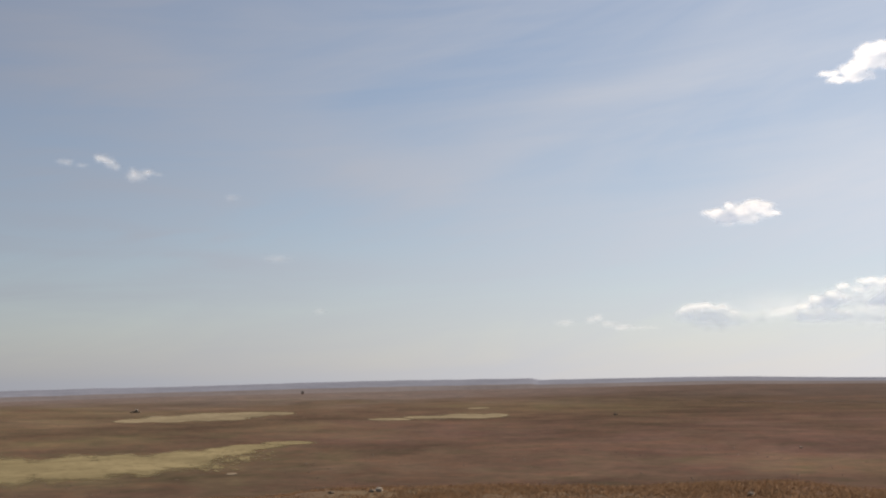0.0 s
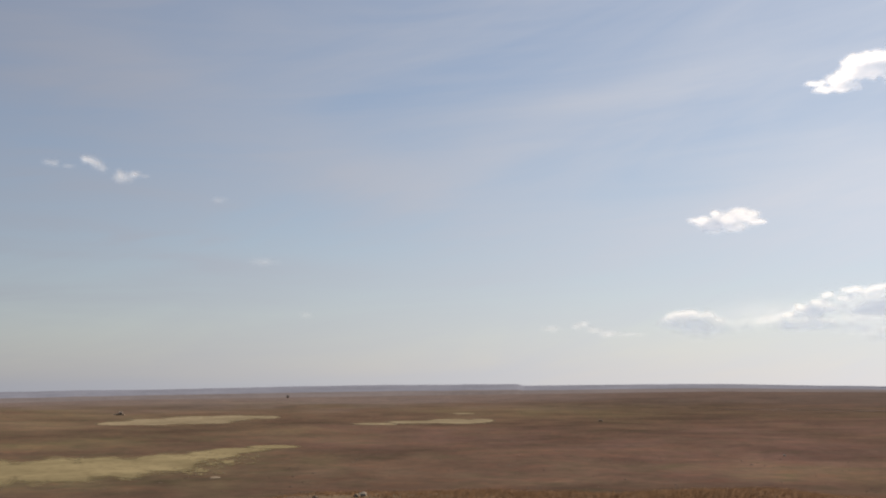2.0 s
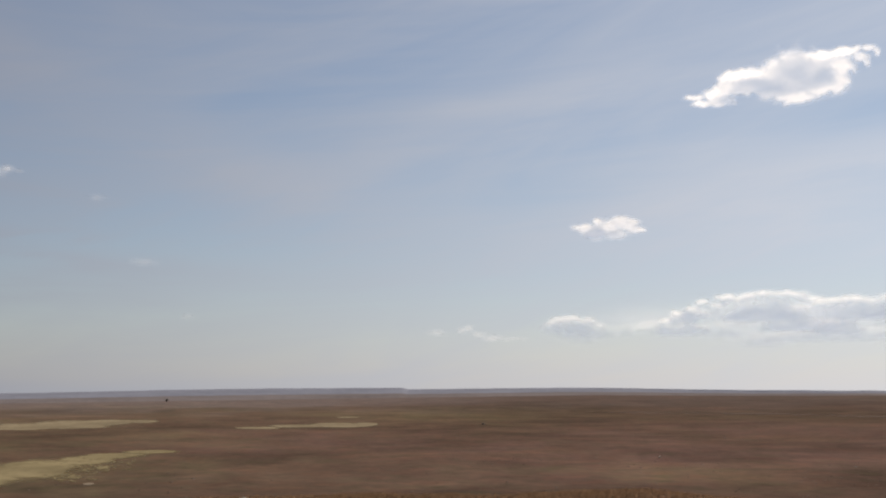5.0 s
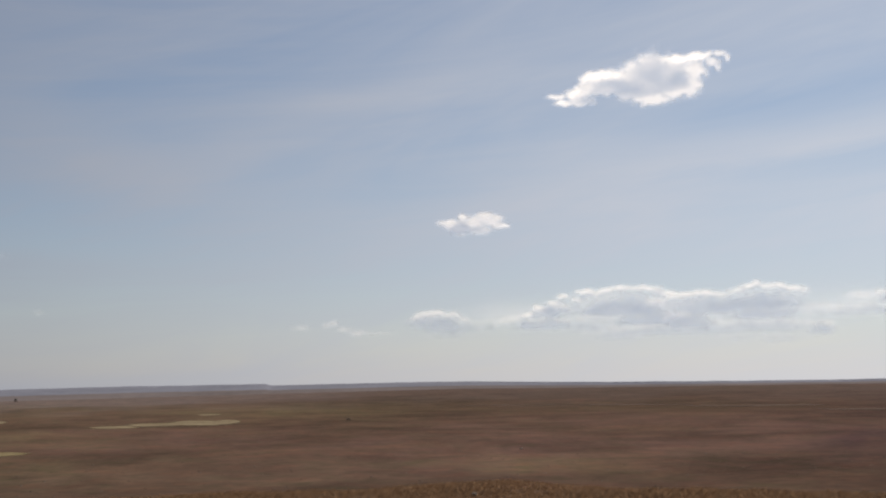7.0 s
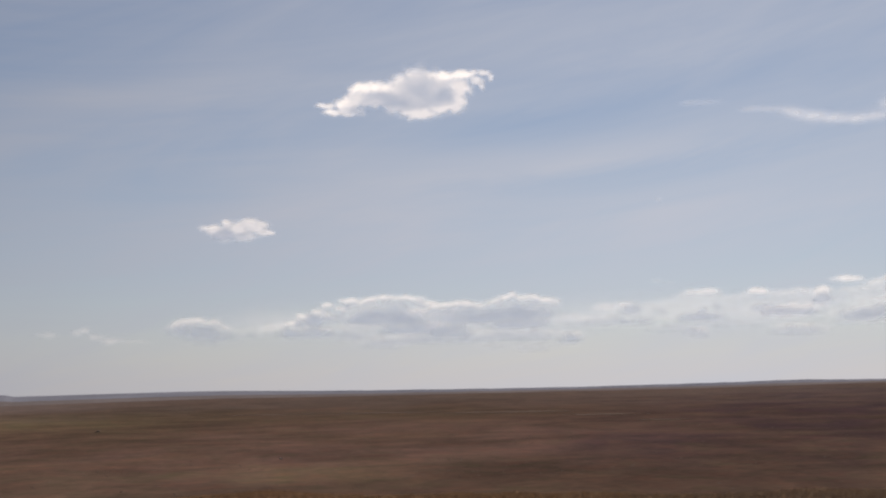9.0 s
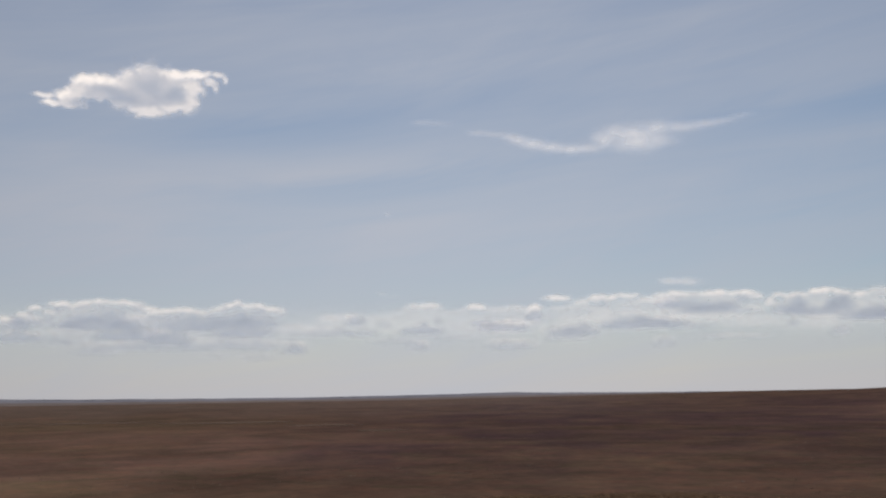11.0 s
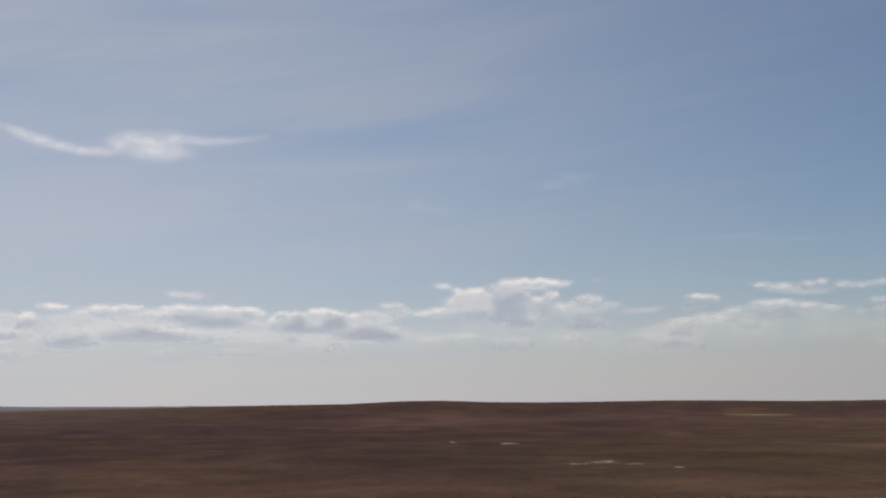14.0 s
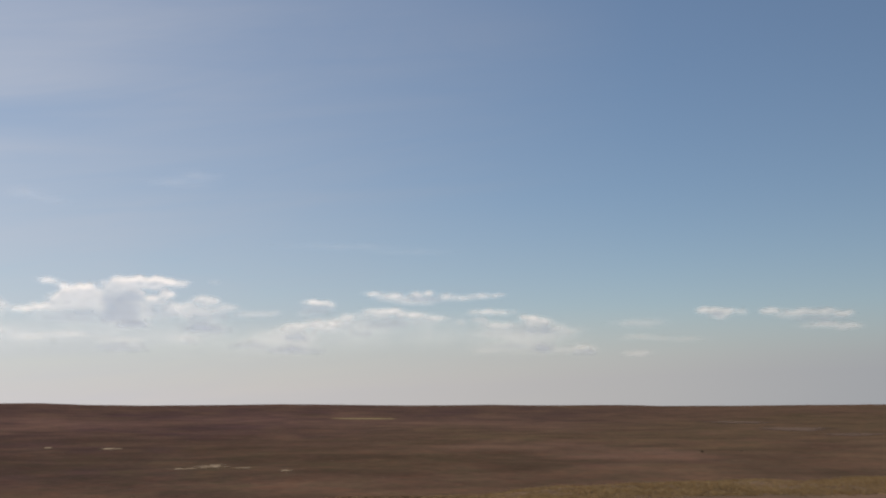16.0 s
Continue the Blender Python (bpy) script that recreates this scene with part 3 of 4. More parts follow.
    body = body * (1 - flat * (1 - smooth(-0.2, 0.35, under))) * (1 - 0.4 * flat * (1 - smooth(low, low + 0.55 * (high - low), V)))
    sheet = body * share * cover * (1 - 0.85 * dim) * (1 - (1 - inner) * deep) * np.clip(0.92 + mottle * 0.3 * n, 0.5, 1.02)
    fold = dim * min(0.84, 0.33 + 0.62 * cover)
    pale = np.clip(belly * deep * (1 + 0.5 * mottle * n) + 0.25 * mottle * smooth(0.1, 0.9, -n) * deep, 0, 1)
    # depth gathers the painted greys of folds and undersides
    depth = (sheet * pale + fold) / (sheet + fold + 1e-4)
    body = blurred(np.clip(sheet + fold * (1 - sheet), 0, 1), 1)
    size = sorted(b[3] for b in lobes)[len(lobes) // 2]
    relief = blurred(0.32 * size * np.clip(hull + 0.05, 0, 0.7) * (0.85 + 0.3 * billow), 5) * smooth(-0.14, -0.06, hull) * math.radians(1) * away
    keep = (d0 > -0.17) | (dim > 0.004)
    total_n = U.size
    verts, faces, covers, depths = [], [], [], []
    rim = (hull <= -0.139).reshape(-1)
    for side, part_of in ((-1.0, 1.0), (0.8, 0.06)):
        R3 = away + side * relief
        p = np.stack([R3 * np.sin(np.radians(U)) * np.cos(np.radians(V)), R3 * np.cos(np.radians(U)) * np.cos(np.radians(V)), EYE + R3 * np.sin(np.radians(V))], -1)
        f = grid_faces(len(v), len(u), keep)
        if side > 0:
            f = f[~rim[f].all(1)][:, ::-1]
            f = np.where(rim[f], f, f + total_n)
        faces.append(f)
        verts.append(p.reshape(-1, 3))
        covers.append((body * part_of * (smooth(-0.1, 0.08, hull) if side > 0 else 1)).reshape(-1))
        depths.append(depth.reshape(-1))
    verts, faces = np.concatenate(verts), np.concatenate(faces)
    used = np.unique(faces)
    at = np.zeros(len(verts), int)
    at[used] = np.arange(len(used))
    ob = mesh_object(name, verts[used], at[faces], CLOUD)
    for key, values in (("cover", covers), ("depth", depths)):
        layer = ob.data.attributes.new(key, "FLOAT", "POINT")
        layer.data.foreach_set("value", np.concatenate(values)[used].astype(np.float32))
    return tagged(ob, label, "cloud")

PAIR = [(-20.86, 11.81, 0.34, 0.15, 0.55), (-19.91, 11.71, 0.23, 0.09, 0.4), (-19.08, 12.1, 0.23, 0.21), (-18.79, 12.09, 0.35, 0.21), (-18.49, 11.9, 0.29, 0.24), (-18.16, 11.68, 0.21, 0.15, 0.7), (-17.29, 11.37, 0.27, 0.27), (-16.99, 11.27, 0.3, 0.24), (-16.58, 11.47, 0.36, 0.15, 0.8), (-16.03, 11.41, 0.24, 0.09, 0.4)]
SMALL = [(15, 9.09, 0.37, 0.19, 0.6), (15.52, 9.01, 0.55, 0.31), (16.17, 9.32, 0.27, 0.28), (16.03, 8.8, 0.79, 0.34), (16.88, 9.07, 0.78, 0.43), (17.56, 9.35, 0.66, 0.34), (17.94, 9.11, 0.65, 0.4), (18.37, 8.88, 0.47, 0.21), (18.73, 8.83, 0.24, 0.12, 0.5), (17.17, 8.63, 0.78, 0.25, 0.8)]
BIG = [(21.8, 15.99, 0.66, 0.16, 0.7), (22.19, 15.63, 0.59, 0.22), (23.05, 15.68, 0.86, 0.28), (23.46, 16.3, 0.73, 0.44), (23.87, 16.92, 0.86, 0.44), (22.85, 16.05, 0.75, 0.36), (24.96, 16.95, 1.25, 0.44), (24.62, 16.33, 1.15, 0.44), (26.11, 16.85, 0.99, 0.75), (25.92, 15.91, 0.72, 0.31, 0.7), (27.11, 17.27, 1.31, 0.68), (26.76, 16.35, 1.31, 0.94), (27.23, 15.61, 1.14, 0.44), (28.08, 16.92, 1.14, 0.99), (28.54, 15.96, 1.14, 0.56), (29.49, 16.13, 0.52, 0.62), (28.59, 17.61, 1.31, 0.31), (29.6, 16.9, 0.75, 0.65), (29.74, 17.67, 1.14, 0.28), (30.64, 17.34, 0.45, 0.22, 0.8), (31.04, 17.71, 0.39, 0.18, 0.55), (31.41, 17.44, 0.19, 0.25, 0.5), (30.94, 16.98, 0.16, 0.34, 0.5)]
LOW_THIN = [(6.95, 3.2, 0.57, 0.16, 0.6), (8.37, 3.27, 0.25, 0.16), (8.78, 3.43, 0.31, 0.16), (9.31, 3.1, 0.56, 0.16), (10.08, 2.9, 0.62, 0.16), (11.32, 2.84, 0.93, 0.09, 0.4)]
LOW_DOME = [(13.56, 3.53, 0.32, 0.29), (13.93, 3.85, 0.44, 0.19), (14.57, 3.94, 0.64, 0.16), (15.36, 3.84, 0.57, 0.19), (16, 3.55, 0.45, 0.19, 0.7), (14.19, 3.63, 0.7, 0.25), (17.44, 3.41, 0.7, 0.19, 0.4), (18.4, 3.4, 0.64, 0.16, 0.35)]
BANK_1 = [(19.85, 3.73, 0.45, 0.16, 0.8), (20.49, 4.05, 0.45, 0.26), (21.3, 4.36, 0.45, 0.22), (21.79, 4.77, 0.32, 0.16), (21.62, 4.19, 0.32, 0.26), (22.75, 4.59, 0.52, 0.19), (23.08, 5, 0.52, 0.16), (23.89, 4.86, 0.64, 0.19), (24.37, 5.11, 0.58, 0.16), (25.5, 5.15, 0.96, 0.16), (26.46, 5.07, 0.8, 0.19), (27.41, 4.79, 0.8, 0.16), (24.85, 4.62, 1.92, 0.38, 0.8), (23.54, 3.46, 1.28, 0.32, 0.55), (23.85, 2.88, 1.28, 0.26, 0.45), (27.69, 3.45, 0.63, 0.19, 0.55), (18.88, 3.52, 0.71, 0.19, 0.4)]
BANK_2 = [(28.36, 4.67, 0.79, 0.16, 0.9), (29.47, 4.71, 0.69, 0.22), (30.57, 4.62, 0.69, 0.16, 0.8), (31.36, 4.82, 0.5, 0.19, 0.8), (32.08, 5.05, 0.44, 0.16), (32.31, 5.23, 0.25, 0.16), (33.08, 5.02, 0.77, 0.16), (33.99, 4.83, 0.67, 0.16, 0.9), (34.65, 4.59, 0.37, 0.16, 0.7), (28.35, 4.32, 1.9, 0.29, 0.7), (32.75, 4.59, 1.85, 0.31, 0.7), (28.62, 2.92, 0.44, 0.13, 0.55), (30.51, 3.07, 1.25, 0.25, 0.45), (33.3, 3, 1.23, 0.19, 0.45), (35.47, 3.72, 0.91, 0.28, 0.4)]
BANK_3 = [(38.7, 4.38, 0.38, 0.16, 0.55), (37.6, 4.31, 0.47, 0.16, 0.45), (42.83, 4.94, 0.8, 0.16, 0.65), (42.67, 4.62, 0.96, 0.26, 0.5), (45.88, 4.87, 0.58, 0.16, 0.85), (47.65, 4.64, 1.29, 0.22, 0.45), (49.1, 4.82, 0.32, 0.13, 0.85), (44.43, 4.49, 1.28, 0.22, 0.35), (39.97, 4.1, 1.27, 0.25, 0.35), (42, 4.0, 3.2, 0.5, 0.38), (47, 4.0, 2.0, 0.5, 0.45)]
BANK_4 = [(50.39, 5.32, 0.64, 0.13, 0.9), (51.83, 5.05, 0.48, 0.13, 0.7), (52.86, 5.22, 0.77, 0.19, 0.9), (54.39, 5.36, 0.44, 0.13, 0.8), (55.65, 5.02, 1.26, 0.19, 0.7), (51.82, 4.44, 1.6, 0.32, 0.35), (54.06, 4.63, 1.43, 0.25, 0.4), (53, 4.4, 2.4, 0.55, 0.75)]
BANK_5 = [(56.91, 5.31, 0.94, 0.16, 0.8), (59.09, 5.29, 0.77, 0.19), (60.32, 5.29, 0.76, 0.12, 0.9), (61.08, 5.05, 0.46, 0.12, 0.7), (59.05, 4.16, 1.23, 0.25, 0.55), (60.88, 3.81, 0.91, 0.31, 0.4), (58.15, 4.97, 1.55, 0.28, 0.5), (58.8, 4.4, 2.2, 0.55, 0.8)]
BANK_6 = [(61.97, 4.72, 0.3, 0.19, 0.9), (62.44, 5.1, 0.42, 0.15, 0.6), (63.34, 5.11, 0.48, 0.12, 0.85), (64.67, 5.22, 0.73, 0.15), (65.54, 5.07, 0.58, 0.18, 0.9), (66.4, 4.94, 0.4, 0.15, 0.9), (67.68, 4.84, 0.99, 0.42, 0.6), (68.57, 5.55, 0.56, 0.18, 0.5), (69.1, 5.08, 0.69, 0.3, 0.5), (63.86, 3.59, 1.77, 0.28, 0.35), (64.51, 4.79, 1.47, 0.24, 0.5), (65, 4.3, 2.5, 0.55, 0.8)]
LENS = [(57.25, 6.06, 1, 0.16, 0.85), (56.62, 6.11, 0.57, 0.13, 0.6), (57.87, 5.95, 0.5, 0.13, 0.6)]
CUMULUS = [(76.71, 6.85, 1.13, 0.16), (78, 6.7, 0.71, 0.16), (75.57, 6.72, 0.71, 0.24), (78.51, 6.55, 0.26, 0.1, 0.6), (76.38, 6.63, 1.62, 0.26, 0.8), (75.25, 6.41, 0.65, 0.32, 0.8), (74.7, 6.03, 0.58, 0.32, 0.7), (73.47, 6.35, 0.48, 0.16), (73.31, 5.94, 0.97, 0.45, 0.9), (72.67, 5.62, 0.8, 0.38, 0.8), (71.87, 5.2, 0.96, 0.26, 0.8), (70.59, 5.08, 0.64, 0.19, 0.8), (73.79, 5.46, 0.96, 0.45, 0.7), (76.22, 6.09, 0.39, 0.16), (76.92, 5.79, 0.42, 0.16, 0.9), (77.73, 6.07, 0.39, 0.26, 0.9), (77.34, 5.56, 0.45, 0.19, 0.9), (75.9, 5.2, 2.2, 0.6, 0.75), (72.51, 4.82, 1.6, 0.32, 0.4), (74.4, 5.55, 1.9, 0.6, 0.8)]
CUMULUS_SIDE = [(78.95, 5.39, 0.64, 0.26, 0.7), (79.86, 5.73, 0.71, 0.26, 0.9), (80.23, 5.15, 0.8, 0.32, 0.7), (80.88, 5.39, 0.71, 0.22, 0.5), (79.58, 4.68, 0.96, 0.26, 0.5), (82.47, 5.05, 1.12, 0.16, 0.6), (83.43, 5.16, 0.48, 0.1, 0.5), (79.2, 5.15, 1.5, 0.45, 0.8)]
TUFT_UP = [(71.61, 6.61, 0.58, 0.16, 0.9), (72.38, 6.39, 0.35, 0.16, 0.85)]
CUMULUS_LOW = [(71.4, 3.64, 1.27, 0.19, 0.5), (72.83, 3.8, 1.28, 0.13, 0.45), (75.4, 3.53, 1.28, 0.16, 0.35), (78.93, 3.69, 0.96, 0.13, 0.35)]
PUFFS_1 = [(85, 4.43, 0.79, 0.16, 0.75), (84.35, 4.06, 0.32, 0.25, 0.6), (85.77, 3.88, 0.38, 0.32, 0.5), (85.13, 3.48, 0.79, 0.16, 0.4), (83.08, 3.58, 1.11, 0.19, 0.35), (84.5, 3.9, 1.6, 0.4, 0.5), (86.4, 4.45, 1.1, 0.3, 0.8), (84.6, 4.2, 0.9, 0.26, 0.8)]
PUFFS_2 = [(85.98, 5.74, 0.79, 0.13, 0.9), (86.76, 5.6, 0.31, 0.13, 0.7), (85.33, 5.15, 0.38, 0.19, 0.3), (87.67, 4.88, 0.56, 0.22, 0.8), (87.2, 4.64, 0.62, 0.25, 0.5), (88.43, 4.29, 0.37, 0.25, 0.5), (89.85, 5.29, 1.16, 0.16), (91.21, 5.06, 1.06, 0.16, 0.9), (92.71, 4.89, 0.66, 0.12, 0.8), (89.38, 5.02, 1.07, 0.19, 0.6), (91.8, 4.67, 1.5, 0.25, 0.4), (94.17, 4.6, 0.29, 0.15, 0.4), (88.5, 4.4, 2.2, 0.45, 0.5)]
STREAK = [(89.12, 6.28, 0.49, 0.13, 0.8), (90.19, 6.12, 0.76, 0.22, 0.9), (91.72, 6.16, 0.48, 0.22), (92.36, 6.26, 0.3, 0.15), (93.36, 6.07, 0.53, 0.18), (91.55, 5.86, 1.51, 0.19, 0.7), (95.13, 6.09, 1.02, 0.15, 0.7), (96.3, 6.19, 0.4, 0.09, 0.6), (94.25, 5.97, 0.74, 0.12, 0.6)]
PUFFS_3 = [(95.92, 5.2, 1.22, 0.16, 0.7), (95.27, 4.72, 0.45, 0.22, 0.5), (96.23, 4.43, 1.12, 0.22, 0.6), (98, 4.86, 0.64, 0.16), (98.47, 4.57, 0.89, 0.25, 0.9), (99.42, 4.24, 0.79, 0.16, 0.6), (100.21, 4.1, 0.63, 0.13, 0.5), (95.91, 4.01, 1.28, 0.19, 0.5), (98.13, 3.49, 0.95, 0.19, 0.6), (100.98, 3.08, 0.79, 0.22, 0.7), (95.89, 3.06, 0.96, 0.16, 0.5), (98.76, 3.04, 1.59, 0.19, 0.4), (104.09, 2.82, 0.77, 0.12, 0.5), (98.2, 4.0, 2.4, 0.5, 0.5)]
FLAT_1 = [(104.14, 4.51, 1.39, 0.22, 0.75), (104.6, 4.38, 0.93, 0.16, 0.6)]
FLAT_2 = [(104.12, 3.7, 1.08, 0.13, 0.65), (105.34, 3.58, 0.92, 0.09, 0.5), (106.72, 3.56, 1.06, 0.12, 0.55)]
FAR_PUFF = [(107.69, 5.09, 0.42, 0.19, 0.9), (108.29, 5.07, 0.54, 0.19), (108.58, 4.82, 0.54, 0.19, 0.8), (108.95, 5.05, 0.36, 0.15, 0.7), (109.63, 4.97, 0.36, 0.15, 0.4)]
FAR_PUFFS = [(111.25, 4.98, 0.52, 0.18, 0.8), (112.54, 4.85, 0.72, 0.21, 0.8), (113.68, 4.84, 0.85, 0.21, 0.9), (114.8, 4.71, 0.56, 0.18, 0.8), (114.07, 4.17, 1.26, 0.15, 0.8), (115.04, 4.02, 0.69, 0.15, 0.6), (111.96, 4.72, 0.58, 0.15, 0.6)]
WISP = [(42.77, 15.37, 0.56, 0.12, 0.45), (43.71, 15.31, 0.94, 0.12, 0.3), (46.09, 14.76, 0.63, 0.12, 0.6), (47.05, 14.65, 0.7, 0.12, 0.65), (48.01, 14.47, 0.58, 0.19, 0.9), (48.5, 14.27, 0.64, 0.25), (49.31, 14.04, 0.81, 0.28), (50.28, 13.82, 0.91, 0.25), (51.42, 13.69, 1.14, 0.25, 0.9), (52.4, 13.68, 0.98, 0.25, 0.8), (53.38, 14.14, 0.72, 0.48, 0.9), (54.03, 14.47, 0.82, 0.38), (55.02, 14.35, 1.6, 0.5), (56.34, 14.59, 1.16, 0.35), (55.15, 13.85, 1.5, 0.5), (56.18, 13.95, 1.15, 0.41, 0.8), (57.66, 14.56, 1.16, 0.25, 0.9), (58.92, 14.65, 0.99, 0.19, 0.8), (59.97, 14.76, 0.82, 0.13, 0.6), (60.97, 14.94, 0.66, 0.13, 0.35), (55.2, 14.05, 1.3, 0.62)]
WISP_2 = [(78.02, 12.24, 1.59, 0.28, 0.8), (79.13, 12.65, 1.28, 0.32, 0.8)]
WISP_3 = [(70.18, 11.23, 1.01, 0.27, 0.8), (71.24, 10.92, 1.2, 0.25, 0.7)]
WISP_4 = [(87.42, 8.92, 3.9, 0.19, 0.7), (91.32, 8.65, 2.59, 0.16, 0.6)]
SCRAP_1 = [(-11.86, 10.29, 0.5, 0.16, 0.6)]
SCRAP_2 = [(-9.36, 6.95, 0.76, 0.19, 0.6)]
SCRAP_3 = [(-6.87, 4.0, 0.35, 0.16, 0.6)]
SCRAP_4 = [(40.42, 5.69, 0.32, 0.1, 0.6), (41.03, 5.54, 0.32, 0.1, 0.5)]
SCRAP_5 = [(40.76, 10.19, 0.19, 0.1, 0.8)]
SCRAP_6 = [(80.26, 6.78, 0.32, 0.1, 0.7)]

# patches of painted grey shade in the clouds: angle, elevation, half sizes, strength
FOLD_BANK_1 = [(25.15, 4.07, 2.11, 0.38), (20.97, 3.91, 0.64, 0.26, 0.8), (20.64, 3.24, 1.45, 0.26, 0.7), (23.21, 3.05, 0.8, 0.13, 0.5), (26.73, 3.4, 1.75, 0.29, 0.9), (24.8, 2.48, 0.96, 0.13, 0.3), (21.78, 4.03, 0.71, 0.16, 0.6)]
FOLD_BANK_2 = [(28.63, 3.24, 1.1, 0.35, 0.75), (29.92, 4, 1.88, 0.35, 0.85), (32.73, 4.15, 1.85, 0.31, 0.9), (32.71, 3.61, 1.54, 0.31, 0.9), (27.35, 2.75, 2.85, 0.19, 0.5), (31.44, 2.83, 1.24, 0.19, 0.5), (33.6, 2.81, 1.07, 0.19, 0.5), (35.57, 2.63, 0.6, 0.25, 0.6), (33.27, 2.19, 0.77, 0.19, 0.25), (31.11, 2.3, 0.47, 0.13, 0.25)]
FOLD_BANK_4 = [(47.32, 3.74, 1.35, 0.22, 0.85), (49.1, 4.4, 0.45, 0.29, 0.7), (47.8, 2.72, 1.28, 0.22, 0.5), (51.17, 3.49, 1.44, 0.29, 0.85), (50.84, 3.08, 1.28, 0.13, 0.5), (54.99, 3.82, 2.05, 0.28), (57.49, 3.63, 0.93, 0.16, 0.5), (52.79, 4.9, 0.38, 0.1, 0.3)]
FOLD_BANK_5 = [(56.9, 4.84, 1.1, 0.25, 0.75), (56.59, 5, 0.47, 0.19, 0.5), (59.07, 4.63, 1.23, 0.25, 0.9), (58.44, 4.43, 1.7, 0.19, 0.6), (60.46, 4.91, 0.37, 0.16, 0.5), (60.89, 4.28, 0.76, 0.12, 0.5), (60.23, 2.95, 1.52, 0.12, 0.3), (56.21, 2.73, 0.47, 0.25, 0.25)]
FOLD_BANK_6 = [(62.41, 4.36, 0.36, 0.22, 0.65), (63.25, 4.53, 0.59, 0.37), (64.48, 4.18, 1.47, 0.21, 0.9), (65.43, 4.55, 0.64, 0.3, 0.95), (67.35, 3.95, 1.7, 0.3), (68.46, 3.61, 0.7, 0.15, 0.7), (65.44, 3.09, 0.43, 0.21, 0.5), (62.97, 3.61, 0.36, 0.15, 0.4)]
FOLD_BANK_3 = [(38.86, 4.16, 0.57, 0.25, 0.6), (37.46, 3.52, 1.4, 0.19, 0.45), (39.19, 3.47, 0.94, 0.16, 0.5), (40.6, 3.94, 0.38, 0.16, 0.4), (42.67, 3.63, 1.12, 0.22, 0.75), (42.67, 4.01, 0.26, 0.13, 0.6), (43.63, 4.11, 0.32, 0.16, 0.45), (40.93, 3.06, 1.27, 0.13, 0.3), (42.52, 2.74, 0.57, 0.22, 0.5), (44.43, 3.21, 0.96, 0.13, 0.3), (46.04, 4, 0.64, 0.19, 0.65)]
FOLD_CUMULUS = [(75.4, 5.29, 0.81, 0.7, 0.75), (75.89, 5.9, 0.58, 0.22, 0.6), (74.76, 5.2, 0.39, 0.7, 0.4), (76.04, 4.39, 0.8, 0.16, 0.8), (77.34, 5.21, 0.81, 0.38, 0.3), (72.83, 4.79, 1.28, 0.29, 0.3), (73.79, 4.98, 0.64, 0.16, 0.35)]
FOLD_CUMULUS_SIDE = [(79.9, 4.22, 1.12, 0.16, 0.75), (79.42, 4.61, 0.64, 0.26, 0.4), (80.71, 4.88, 0.58, 0.13, 0.3)]
FOLD_CUMULUS_LOW = [(75.56, 3.15, 1.12, 0.16, 0.6), (79.09, 3.5, 0.45, 0.13, 0.45), (72.04, 3.48, 0.19, 0.1, 0.4)]
FOLD_PUFFS_1 = [(84.98, 3.8, 0.57, 0.19, 0.65), (84.8, 3.11, 1.26, 0.19, 0.6), (82.43, 3.33, 1.02, 0.16, 0.45)]
FOLD_PUFFS_2 = [(89.97, 4.57, 1.22, 0.22, 0.4), (88.57, 4.04, 0.55, 0.13, 0.4), (85.97, 5.3, 0.79, 0.19, 0.3), (87.5, 4.41, 0.43, 0.09, 0.35)]
FOLD_PUFFS_3 = [(98.78, 4.21, 0.8, 0.22, 0.5), (98.77, 3.2, 0.57, 0.22, 0.6), (101.13, 2.95, 0.47, 0.13, 0.4), (96.86, 3.31, 1.28, 0.1, 0.3), (97.51, 4.26, 0.64, 0.16, 0.3)]
FOLD_FAR_PUFFS = [(113.67, 4.51, 1.27, 0.12, 0.35)]
FOLD_FAR_PUFF = [(108.28, 4.89, 0.45, 0.12, 0.35)]
FOLD_SMALL = [(16.03, 8.77, 0.45, 0.31, 0.85), (17.02, 8.63, 0.6, 0.15, 0.3)]
FOLD_BIG = [(27.36, 16.73, 1.37, 0.81, 0.5), (28.56, 16.43, 0.72, 0.44, 0.3), (25.11, 16.38, 1.38, 0.31, 0.45), (26.25, 16.03, 0.98, 0.31, 0.35), (23.28, 15.68, 0.73, 0.16, 0.25)]
FOLD_LOW_DOME = [(14.41, 3.4, 1.33, 0.25, 0.6), (15.36, 3.17, 1.43, 0.29, 0.55), (15.2, 2.79, 0.63, 0.19, 0.3), (17.6, 3.18, 0.26, 0.13, 0.4)]
FOLD_STREAK = [(91.92, 5.97, 0.9, 0.15, 0.45)]

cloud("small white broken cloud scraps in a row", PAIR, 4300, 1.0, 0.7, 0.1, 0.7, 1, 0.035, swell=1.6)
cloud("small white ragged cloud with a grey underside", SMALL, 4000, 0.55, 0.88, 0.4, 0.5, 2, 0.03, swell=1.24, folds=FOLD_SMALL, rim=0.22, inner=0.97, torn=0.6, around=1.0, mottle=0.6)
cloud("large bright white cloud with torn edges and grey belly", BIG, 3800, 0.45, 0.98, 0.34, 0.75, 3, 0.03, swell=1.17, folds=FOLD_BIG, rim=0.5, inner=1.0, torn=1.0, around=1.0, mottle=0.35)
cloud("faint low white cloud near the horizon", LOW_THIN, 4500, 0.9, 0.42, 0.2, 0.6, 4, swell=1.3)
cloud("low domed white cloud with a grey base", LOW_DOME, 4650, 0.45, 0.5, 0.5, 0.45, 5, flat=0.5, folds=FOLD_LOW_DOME)
